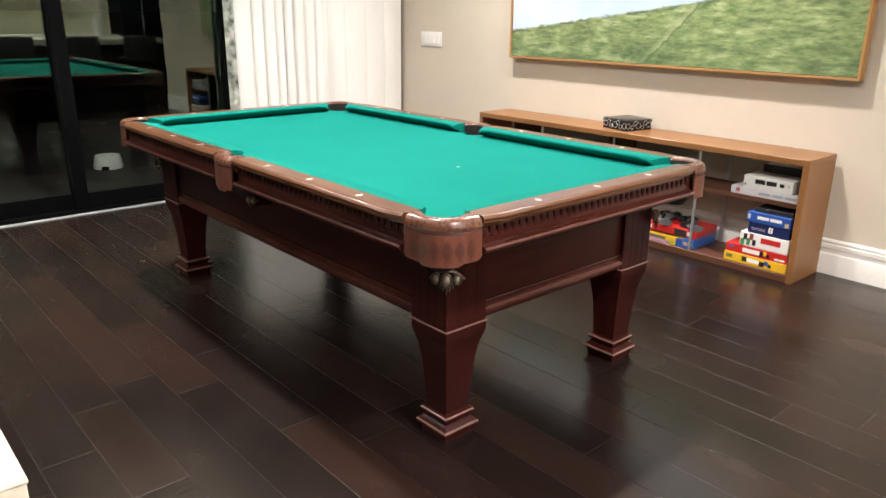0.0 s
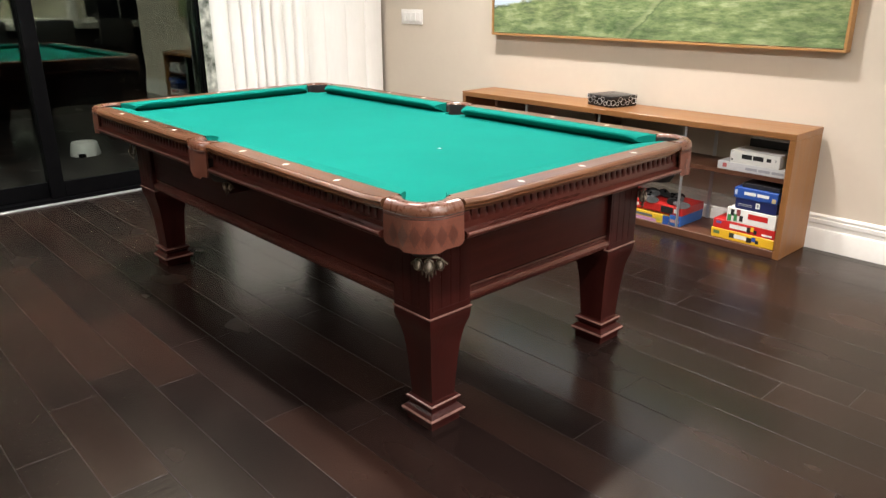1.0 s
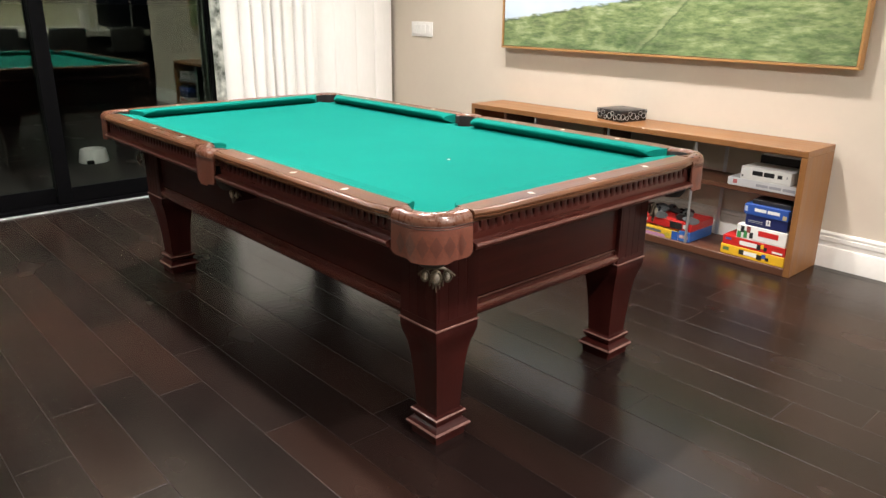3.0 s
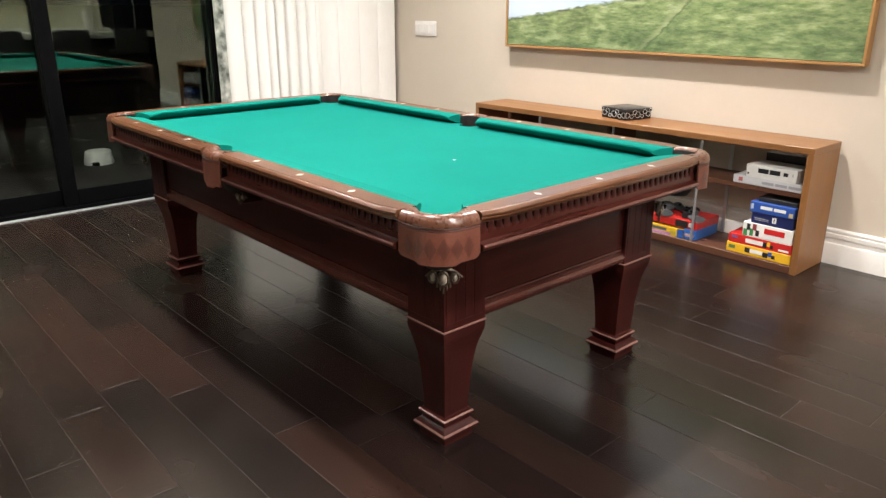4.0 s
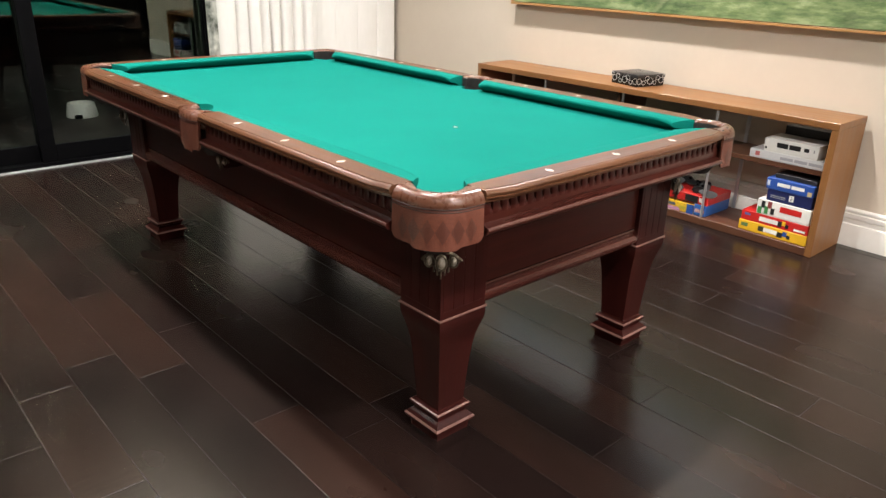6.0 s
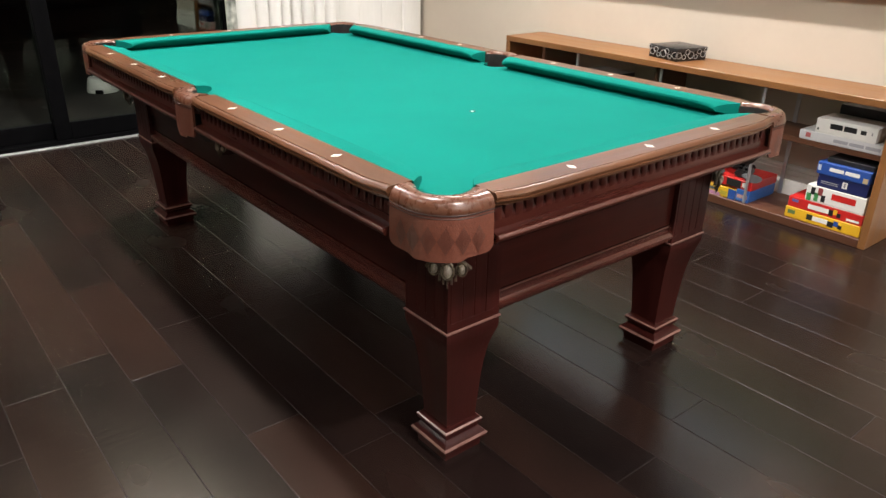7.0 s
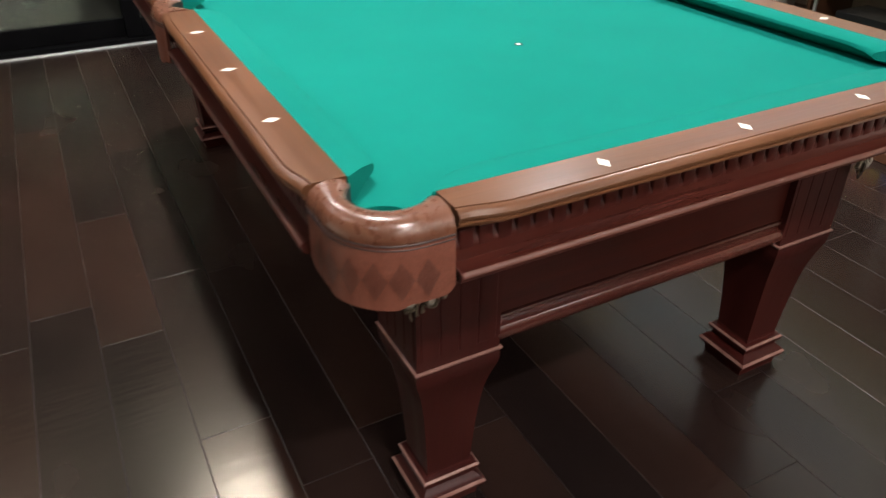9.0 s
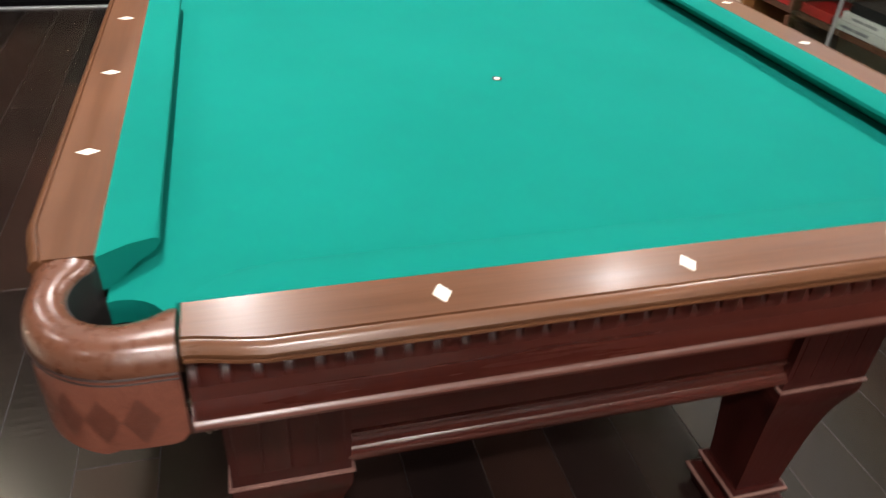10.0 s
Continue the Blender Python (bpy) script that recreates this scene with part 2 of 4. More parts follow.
M_OAK_Y = wood("honey_oak_y", (0.155, 0.063, 0.019), (0.275, 0.123, 0.038), 1, (0.35, 0.5), coat=0.1)
M_OAK_Z = wood("honey_oak_z", (0.155, 0.063, 0.019), (0.275, 0.123, 0.038), 2, (0.35, 0.5), coat=0.1)
M_SHELF_DARK = wood("walnut_shelf_board", (0.060, 0.022, 0.011), (0.120, 0.048, 0.023), 1, (0.35, 0.5))
M_FRAME = wood("gilt_oak_frame", (0.30, 0.15, 0.05), (0.46, 0.25, 0.09), 1, (0.35, 0.5))
M_PAINT = landscape()
M_WHITE_PLASTIC = plain("white_plastic", (0.80, 0.78, 0.74), 0.4)
M_UPHOLSTERY = surface("cream_upholstery", (0.66, 0.60, 0.48), (0.74, 0.68, 0.56), 8, (0.85, 1.0), bump=0.0008, bump_scale=600)
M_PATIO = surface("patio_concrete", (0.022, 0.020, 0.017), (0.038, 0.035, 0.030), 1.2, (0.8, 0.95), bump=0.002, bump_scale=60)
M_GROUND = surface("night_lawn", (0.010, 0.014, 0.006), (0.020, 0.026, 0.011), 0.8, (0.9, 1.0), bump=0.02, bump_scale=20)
M_CABINET = wood("dark_kitchen_cabinet", (0.020, 0.012, 0.009), (0.045, 0.028, 0.020), 2, (0.4, 0.55))
M_STONE = surface("pale_stone_counter", (0.55, 0.52, 0.45), (0.70, 0.68, 0.60), 18, (0.2, 0.35))
M_TILE = surface("glazed_backsplash", (0.50, 0.48, 0.36), (0.62, 0.60, 0.46), 9, (0.2, 0.35))
M_STOOL = surface("black_stool_leather", (0.012, 0.011, 0.011), (0.024, 0.022, 0.021), 16, (0.4, 0.55))
M_STEEL = plain("stainless_steel", (0.45, 0.45, 0.44), 0.3, 0.9)


# ---- mesh tools ----
def mesh_of(name, bm, material, smooth=None):
    me = bpy.data.meshes.new(name)
    bmesh.ops.recalc_face_normals(bm, faces=bm.faces)
    bm.to_mesh(me)
    bm.free()
    if material:
        me.materials.append(material)
    if smooth is not None:
        me.polygons.foreach_set("use_smooth", [True] * len(me.polygons))
        me.set_sharp_from_angle(angle=radians(smooth))
    return me


def part(name, bm, material, parent, label="", smooth=35):
    """One mesh object under a thing or a part, in the parent's own space."""
    ob = new(name, bm if isinstance(bm, bpy.types.Mesh) else mesh_of(name, bm, material, smooth))
    ob.parent = parent
    return tagged(ob, label)


def thing(name, label, category, at=(0, 0, 0), turn=0, group="", kind=""):
    ob = new(name)
    ob.empty_display_size = 0.1
    ob.matrix_basis = pose(*at, 0, 0, turn)
    return tagged(ob, label, category, group, kind)


def structure(name, bm, material, label, smooth=None):
    return tagged(new(name, mesh_of(name, bm, material, smooth)), label, name.split("_")[0], kind="structure")


def block(x0, x1, y0, y1, z0, z1, bevel=0.0, segments=1, bm=None):
    bm2 = bmesh.new()
    bmesh.ops.create_cube(bm2, size=1, matrix=Matrix.Translation(((x0 + x1) / 2, (y0 + y1) / 2, (z0 + z1) / 2)) @ Matrix.Diagonal((x1 - x0, y1 - y0, z1 - z0, 1)))
    if bevel:
        bmesh.ops.bevel(bm2, geom=bm2.edges[:], offset=bevel, segments=segments, affect="EDGES", profile=0.5)
    if bm is None:
        return bm2
    me = bpy.data.meshes.new("join")
    bm2.to_mesh(me)
    bm2.free()
    bm.from_mesh(me)
    bpy.data.meshes.remove(me)
    return bm


def loft(rings, closed=True, caps=True, bm=None):
    """Skin between rings of equally many points."""
    bm = bm or bmesh.new()
    vs = [[bm.verts.new(p) for p in ring] for ring in rings]
    n = len(rings[0])
    for a, b in zip(vs, vs[1:]):
        for i in range(n if closed else n - 1):
            bm.faces.new((a[i], a[(i + 1) % n], b[(i + 1) % n], b[i]))
    if caps:
        bm.faces.new(vs[0][::-1])
        bm.faces.new(vs[-1])
    return bm


def turned(profile, n=24, centre=(0, 0), bm=None):
    """A solid of revolution about z from (radius, height) pairs."""
    return loft([[(centre[0] + r * math.cos(2 * math.pi * i / n), centre[1] + r * math.sin(2 * math.pi * i / n), z) for i in range(n)] for r, z in profile], bm=bm)


def square_loft(profile, cx, cy, bm=None):
    """A square post from (half width, height) pairs."""
    return loft([[(cx - h, cy - h, z), (cx + h, cy - h, z), (cx + h, cy + h, z), (cx - h, cy + h, z)] for h, z in profile], bm=bm)


def tube(points, radius, n=8, bm=None, closed=False):
    """A round bar along points."""
    pts = [Vector(p) for p in points]
    rings = []
    for i, p in enumerate(pts):
        d = (pts[min(i + 1, len(pts) - 1)] - pts[max(i - 1, 0)]).normalized()
        side = d.cross(Vector((0, 0, 1)) if abs(d.z) < 0.9 else Vector((1, 0, 0))).normalized()
        up = side.cross(d)
        rings.append([p + radius * (math.cos(2 * math.pi * k / n) * side + math.sin(2 * math.pi * k / n) * up) for k in range(n)])
    return loft(rings, bm=bm)


def extruded(profile, start, end, axis):
    """A profile of (across, height) pairs drawn along x or y from start to end."""
    if axis == "y":
        return loft([[(a, s, z) for a, z in profile] for s in (start, end)])
    return loft([[(s, a, z) for a, z in profile] for s in (start, end)])


# ---- the large structure ----
EAST, NORTH, WEST, SOUTH = 2.165, 2.60, -4.5, -6.4
CORNER, FAR_EAST = -2.62, 4.20  # the east wall stops where the kitchen opens to the east
structure("wall_east", block(EAST, EAST + 0.15, CORNER, NORTH + 0.16, -0.05, CEILING), M_WALL, "smooth beige painted wall with a white baseboard")
structure("wall_west", block(WEST - 0.15, WEST, SOUTH - 0.15, NORTH + 0.16, -0.05, CEILING), M_WALL, "plain beige painted wall closing the room")
structure("wall_south", block(WEST, FAR_EAST, SOUTH - 0.15, SOUTH, -0.05, CEILING), M_WALL, "plain beige painted kitchen wall")
structure("wall_kitchen_north", block(EAST + 0.15, FAR_EAST, CORNER, CORNER + 0.15, -0.05, CEILING), M_WALL, "plain beige painted wall closing the kitchen")
structure("wall_kitchen_east", block(FAR_EAST, FAR_EAST + 0.15, SOUTH - 0.15, CORNER + 0.15, -0.05, CEILING), M_WALL, "plain beige painted wall closing the kitchen")
structure("wall_north", block(WEST, EAST, NORTH + 0.01, NORTH + 0.15, 2.40, CEILING), M_WALL, "beige painted wall strip over the sliding glass doors")
structure("ceiling", block(WEST - 0.15, FAR_EAST + 0.15, SOUTH - 0.15, NORTH + 0.16, CEILING, CEILING + 0.1), M_CEIL, "flat white painted ceiling")

# stepped baseboard along the east wall and the south wall
BASE = [(0.0, 0.0), (-0.022, 0.0), (-0.022, 0.104), (-0.019, 0.112), (-0.013, 0.115), (-0.013, 0.140), (-0.019, 0.144), (-0.019, 0.164), (-0.0125, 0.167), (-0.0125, 0.173), (-0.017, 0.176), (-0.016, 0.184), (-0.008, 0.190), (0.0, 0.192)]
structure("baseboard_east", extruded([(EAST - 0.001 + a, z) for a, z in BASE], CORNER, NORTH - 0.02, "y"), M_TRIM, "white painted stepped wooden baseboard", 30)
structure("baseboard_west", extruded([(WEST + 0.001 - a, z) for a, z in BASE], SOUTH, NORTH - 0.02, "y"), M_TRIM, "white painted stepped wooden baseboard", 30)

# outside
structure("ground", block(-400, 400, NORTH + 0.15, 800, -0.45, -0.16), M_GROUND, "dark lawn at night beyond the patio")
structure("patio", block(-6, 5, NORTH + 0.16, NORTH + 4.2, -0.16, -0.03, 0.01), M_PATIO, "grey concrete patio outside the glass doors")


# ---- sliding glass doors ----
def glass_doors():
    sill = structure("trim_threshold", block(WEST, EAST, NORTH - 0.035, NORTH - 0.004, -0.004, 0.008, 0.003), M_STRIP, "pale aluminium threshold strip under the glass doors")
    structure("trim_track", block(WEST, EAST, NORTH, NORTH + 0.12, -0.02, 0.030), M_BLACK, "black aluminium door track")
    edges = [0.62, -0.525, -1.75, -2.98, -4.2]
    spans = [(EAST, 0.62)] + list(zip(edges, edges[1:])) + [(-4.2, WEST)]
    for n, (b, a) in enumerate(spans):
        y = NORTH + (0.02 if n % 2 else 0.065)
        door = thing(f"door_{n + 1}", "black framed sliding glass door, closed at night", "glass door", kind="structure")
        x0, x1 = a - 0.045 if a > WEST else a, b + 0.045 if b < EAST else b
        for s0, s1, z0, z1, nm in ((x0, x0 + 0.09, 0.03, 2.40, "stile"), (x1 - 0.09, x1, 0.03, 2.40, "stile"), (x0 + 0.09, x1 - 0.09, 0.03, 0.135, "bottom_rail"), (x0 + 0.09, x1 - 0.09, 2.30, 2.40, "top_rail")):
            part(nm, block(s0, s1, y, y + 0.04, z0, z1, 0.003), M_BLACK, door)
        pane = part("pane", block(x0 + 0.085, x1 - 0.085, y + 0.017, y + 0.023, 0.13, 2.305), M_GLASS, door, "clear dark reflecting glass")
        pane.visible_shadow = False


glass_doors()


# ---- pool table ----
HW, HL = 0.5588, 1.1176
RAIL_END_X, RAIL_END_Y, SIDE_GAP = 0.535, 1.085, 0.072
table = thing("pool_table", "mahogany pool table with green cloth and brown leather pockets", "pool table")


def arc(cx, cy, r, a0, a1, n):
    return [(cx + r * math.cos(radians(a0 + (a1 - a0) * i / n)), cy + r * math.sin(radians(a0 + (a1 - a0) * i / n))) for i in range(n + 1)]


def bed():
    q = arc(0.612, 0, 0.050, 180, 90, 5) + [(0.612, 1.105)] + arc(0.600, 1.155, 0.050, -76, -194, 8) + [(0.5515, 1.171)]
    outline = [(x, y) for x, y in q] + [(-x, y) for x, y in q[::-1]] + [(-x, -y) for x, y in q[1:]] + [(x, -y) for x, y in q[::-1]]
    clean = []
    for p in outline:
        if not clean or (Vector(p) - Vector(clean[-1])).length > 1e-5:
            clean.append(p)
    if (Vector(clean[0]) - Vector(clean[-1])).length < 1e-5:
        clean.pop()
    return loft([[(x, y, z) for x, y in clean] for z in (0.728, 0.758)])


part("bed_cloth", bed(), M_CLOTH, table, "flat green billiard cloth", 20)
spot = part("foot_spot", turned([(0.0100, 0.7582), (0.0100, 0.7584)], 16, (0, -2 * 0.2794)), M_POCKET_IN, table, "small dark ringed spot on the cloth")
part("dot", turned([(0.0056, 0.7583), (0.0056, 0.7589), (0.0045, 0.7590)], 16, (0, -2 * 0.2794)), M_PEARL, spot, "white dot")

CUSHION = [(0.0595, 0.801), (0.030, 0.8012), (0.006, 0.7990), (0.0010, 0.7960), (0.0002, 0.7900), (0.0060, 0.7830), (0.0240, 0.7700), (0.0460, 0.7575), (0.0595, 0.7575)]


def cushion(length_a, length_b, cut_a, cut_b, place):
    """A cushion drawn from -length_a to length_b; the nose is shorter by the cuts. place(s, o, z) sets it in the table."""
    ends = []
    for s, cut, dips in ((-length_a, cut_a, (0.010, 0.004, 0.0)), (length_b, -cut_b, (0.0, 0.004, 0.010))):
        for step, dip in zip((0.0, 0.022, 0.06) if cut > 0 else (-0.06, -0.022, 0.0), dips):
            ends.append([place(s + step + cut * (1 - o / 0.0595), o, z - dip * max(0.0, 1 - o / 0.045) * (1 if z > 0.775 else 0)) for o, z in CUSHION])
    return loft(ends)


RAIL = [(0.058, 0.765), (0.058, 0.7995), (0.060, 0.801), (0.1245, 0.801), (0.1254, 0.7978), (0.1270, 0.7978), (0.1280, 0.8008), (0.1318, 0.8000), (0.1365, 0.7965), (0.1395, 0.7915), (0.1390, 0.7875), (0.1350, 0.7855), (0.1350, 0.7843), (0.1375, 0.7830), (0.1378, 0.7800), (0.1335, 0.7770), (0.126, 0.7758), (0.118, 0.7755), (0.118, 0.765)]


def rail(a, b, place, flare_a, flare_b):
    """A wooden rail; its moulded lip draws in towards a corner pocket."""
    stops = [a, a + 0.012, a + 0.03, a + 0.05, a + 0.075, b - 0.075, b - 0.05, b - 0.03, b - 0.012, b]
    pull_a, pull_b = (0.014, 0.013, 0.009, 0.004, 0.0), (0.0, 0.004, 0.009, 0.013, 0.014)
    pulls = [v * flare_a for v in pull_a] + [v * flare_b for v in pull_b]
    return loft([[place(s, o - (p if o > 0.1 else 0), z) for o, z in RAIL] for s, p in zip(stops, pulls)])


FRIEZE = [(0.064, 0.756), (0.064, 0.7648), (0.0960, 0.7648), (0.0960, 0.7368), (0.1098, 0.7358), (0.1100, 0.7343), (0.1100, 0.7165), (0.112, 0.7155), (0.124, 0.715), (0.132, 0.712), (0.135, 0.706), (0.134, 0.699), (0.128, 0.694), (0.112, 0.690), (0.085, 0.683), (0.05, 0.664), (-0.03, 0.650), (-0.03, 0.7265), (0.064, 0.7265)]
GOUGES = [(0.0955, 0.7646), (0.0990, 0.7646), (0.0992, 0.7560), (0.1040, 0.7500), (0.1095, 0.7430), (0.1107, 0.7362), (0.0955, 0.7362)]
# thin strip added on the moulding to hold its painted highlight
LIT_EDGE = [(0.1290, 0.7130), (0.1345, 0.7110), (0.1366, 0.7075), (0.1368, 0.7050), (0.1340, 0.7035)]


def inlay(cx, cy, across_x):
    a, b = (0.0155, 0.0095) if across_x else (0.0095, 0.0155)
    return loft([[(cx - a, cy, z), (cx, cy - b, z), (cx + a, cy, z), (cx, cy + b, z)] for z in (0.7995, 0.8016)])


def table_sides():
    tooth = {}
    sides = []
    for sy in (-1, 1):
        sides.append(("x", -RAIL_END_X, RAIL_END_X, 1, 1, lambda s, o, z, sy=sy: (s, sy * (HL + o), z), (-0.2794, 0, 0.2794), M_RAIL_X, M_MAHOG_X, sy))
    for sx in (-1, 1):
        for lo, hi, fa, fb, ks in ((-RAIL_END_Y, -SIDE_GAP, 1, 0.4, (-3, -2, -1)), (SIDE_GAP, RAIL_END_Y, 0.4, 1, (1, 2, 3))):
            sides.append(("y", lo, hi, fa, fb, lambda s, o, z, sx=sx: (sx * (HW + o), s, z), tuple(0.2794 * k for k in ks), M_RAIL_Y, M_MAHOG_Y, sx))
    for axis, lo, hi, fa, fb, place, marks, m_rail, m_body, sign in sides:
        r = part("rail", rail(lo + 0.0050, hi - 0.0050, place, fa, fb), m_rail, table, "polished brown wooden rail with pearl inlays", 30)
        for s in marks:
            x, y, _ = place(s, 0.094, 0)
            part("inlay", inlay(x, y, axis == "y"), M_PEARL, r, "white pearl diamond")
        cut = lambda e: 0.050 if abs(e) > 0.3 else 0.020
        part("cushion", cushion(-lo, hi, cut(lo), cut(hi), place), M_CLOTH, table, "cloth covered rubber cushion", 40)
        body = part("frieze", loft([[place(s, o, z) for o, z in FRIEZE] for s in (lo + 0.004, hi - 0.004)]), M_GLOSS_X if axis == "x" else M_GLOSS_Y, table, "moulded mahogany frieze with a dentil row", 30)
        part("gouged_band", loft([[place(s, o, z) for o, z in GOUGES] for s in (lo + 0.005, hi - 0.005)]), m_body, body, "scooped band between the dentils", 50)
        part("lit_edge", loft([[place(s, o, z) for o, z in LIT_EDGE] for s in (lo + 0.006, hi - 0.006)]), M_LIT_MOULD, body, "pale strip painted as the moulding's highlight", 40)
        first, last = lo + (0.024 if abs(lo) > 0.3 else 0.015), hi - (0.024 if abs(hi) > 0.3 else 0.015)
        count = round((last - first) / 0.030)
        for k in range(count + 1):
            s = first + (last - first) * k / count
            key = (axis, sign)
            if key not in tooth:
                bm = bmesh.new()
                block(-0.0112, 0.0112, 0.098, 0.1112, 0.7335, 0.7640, 0.0026, 2, bm)
                for v in bm.verts:
                    s0, o0 = v.co.x, v.co.y
                    base = HL if axis == "x" else HW
                    v.co.x, v.co.y = (s0, sign * (base + o0)) if axis == "x" else (sign * (base + o0), s0)
                tooth[key] = mesh_of("dentil", bm, m_body, 40)
            d = part("dentil", tooth[key], None, body)
            d.location = (s, 0, 0) if axis == "x" else (0, s, 0)


table_sides()


def aprons():
    bead = [(0.0, 0.464), (0.006, 0.463), (0.008, 0.459), (0.006, 0.455), (0.001, 0.453), (0.001, 0.442), (0.010, 0.441), (0.0155, 0.434), (0.0165, 0.424), (0.013, 0.414), (0.006, 0.407), (-0.03, 0.406), (-0.03, 0.464)]
    for sy in (-1, 1):
        face = 1.072
        ap = part("apron", block(-0.37, 0.37, min(sy * face, sy * (face - 0.03)), max(sy * face, sy * (face - 0.03)), 0.415, 0.70), M_MAHOG_X, table, "flat mahogany apron panel")
        part("moulding", loft([[(s, sy * (face + o), z) for o, z in bead] for s in (-0.362, 0.362)]), M_MOULD_X, ap)
        part("moulding", loft([[(s, sy * (face + o), z + 0.178) for o, z in bead[:5] + [(-0.01, 0.453), (-0.01, 0.464)]] for s in (-0.362, 0.362)]), M_MOULD_X, ap)
    for sx in (-1, 1):
        face = 0.507
        ap = part("apron", block(min(sx * face, sx * (face - 0.03)), max(sx * face, sx * (face - 0.03)), -0.93, 0.93, 0.415, 0.70), M_MAHOG_Y, table, "flat mahogany apron panel")
        part("moulding", loft([[(sx * (face + o), s, z) for o, z in bead] for s in (-0.925, 0.925)]), M_MOULD_Y, ap)
        part("moulding", loft([[(sx * (face + o), s, z + 0.178) for o, z in bead[:5] + [(-0.01, 0.453), (-0.01, 0.464)]] for s in (-0.925, 0.925)]), M_MOULD_Y, ap)
    part("underframe", block(-0.47, 0.47, -1.04, 1.04, 0.66, 0.727), M_MAHOG_Y, table, "dark wooden frame under the slate")


aprons()

LEG = [(0.0825, 0.66), (0.0825, 0.400), (0.0836, 0.392), (0.0838, 0.381), (0.0820, 0.367), (0.0770, 0.350), (0.0705, 0.328), (0.0650, 0.302), (0.0605, 0.27), (0.0560, 0.225), (0.0520, 0.165), (0.0480, 0.097)]
BEAD = [(0.0815, 0.4045), (0.0868, 0.4028), (0.0874, 0.4008), (0.0865, 0.3988), (0.0805, 0.3980)]
TOP_EDGE = [(0.0590, 0.0890), (0.0627, 0.0862), (0.0632, 0.0845), (0.0620, 0.0835)]
LOW_EDGE = [(0.0700, 0.0462), (0.0737, 0.0412), (0.0741, 0.0395), (0.0725, 0.0385)]
FOOT = [(0.0480, 0.097), (0.050, 0.092), (0.0585, 0.089), (0.0620, 0.083), (0.061, 0.075), (0.0545, 0.071), (0.053, 0.060), (0.060, 0.056), (0.0700, 0.046), (0.0725, 0.037), (0.071, 0.030), (0.0605, 0.027), (0.0590, 0.0)]


def legs():
    for sx in (-1, 1):
        for sy in (-1, 1):
            cx, cy = sx * 0.4405, sy * 1.0055
            leg = part("leg", square_loft(LEG, cx, cy), M_MAHOG_Z, table, "tapered square mahogany leg with a fluted head", 30)
            # bead and foot edges carry their highlights as pale colour
            part("bead", square_loft(BEAD, cx, cy), M_LIT_EDGE, leg, "polished bead round the leg, highlight put into its colour", 30)
            part("foot", square_loft(FOOT, cx, cy), M_MAHOG_Z, leg, "stepped moulded foot", 30)
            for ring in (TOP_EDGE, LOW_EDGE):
                part("foot_edge", square_loft(ring, cx, cy), M_LIT_EDGE, leg, "foot edge with a highlight put into its colour", 30)
            for k in (-1.5, -0.5, 0.5, 1.5):  # flats between narrow grooves
                part("flute", block(cx + k * 0.037 - 0.0179, cx + k * 0.037 + 0.0179, cy + sy * 0.0825 - 0.0010, cy + sy * 0.0825 + 0.0010, 0.425, 0.645, 0.0008), M_MAHOG_Z, leg)
                part("flute", block(cx + sx * 0.0825 - 0.0010, cx + sx * 0.0825 + 0.0010, cy + k * 0.037 - 0.0179, cy + k * 0.037 + 0.0179, 0.425, 0.645, 0.0008), M_MAHOG_Z, leg)


legs()


def resample(points, n):
    pts = [Vector(p) for p in points]
    run = [0.0]
    for a, b in zip(pts, pts[1:]):
        run.append(run[-1] + (b - a).length)
    out = []
    for i in range(n + 1):
        d, k = run[-1] * i / n, 0
        while k < len(pts) - 2 and run[k + 1] < d:
            k += 1
        f = (d - run[k]) / max(run[k + 1] - run[k], 1e-9)
        out.append(pts[k].lerp(pts[k + 1], min(max(f, 0), 1)))
    return out


def smoothstep(a, b, x):
    x = min(max((x - a) / (b - a), 0), 1)
    return x * x * (3 - 2 * x)


COLLAR = [(0.10, 0.765), (0.03, 0.780), (0.03, 0.791), (0.10, 0.7985), (0.30, 0.8028), (0.55, 0.8032), (0.76, 0.8005), (0.92, 0.793), (1.0, 0.781), (1.015, 0.7725), (0.985, 0.7705), (0.80, 0.768), (0.5, 0.74)]
SKIRT = [(0.97, 0.7715), (0.985, 0.768), (0.995, 0.755), (1.01, 0.735), (1.02, 0.71), (1.025, 0.69)]


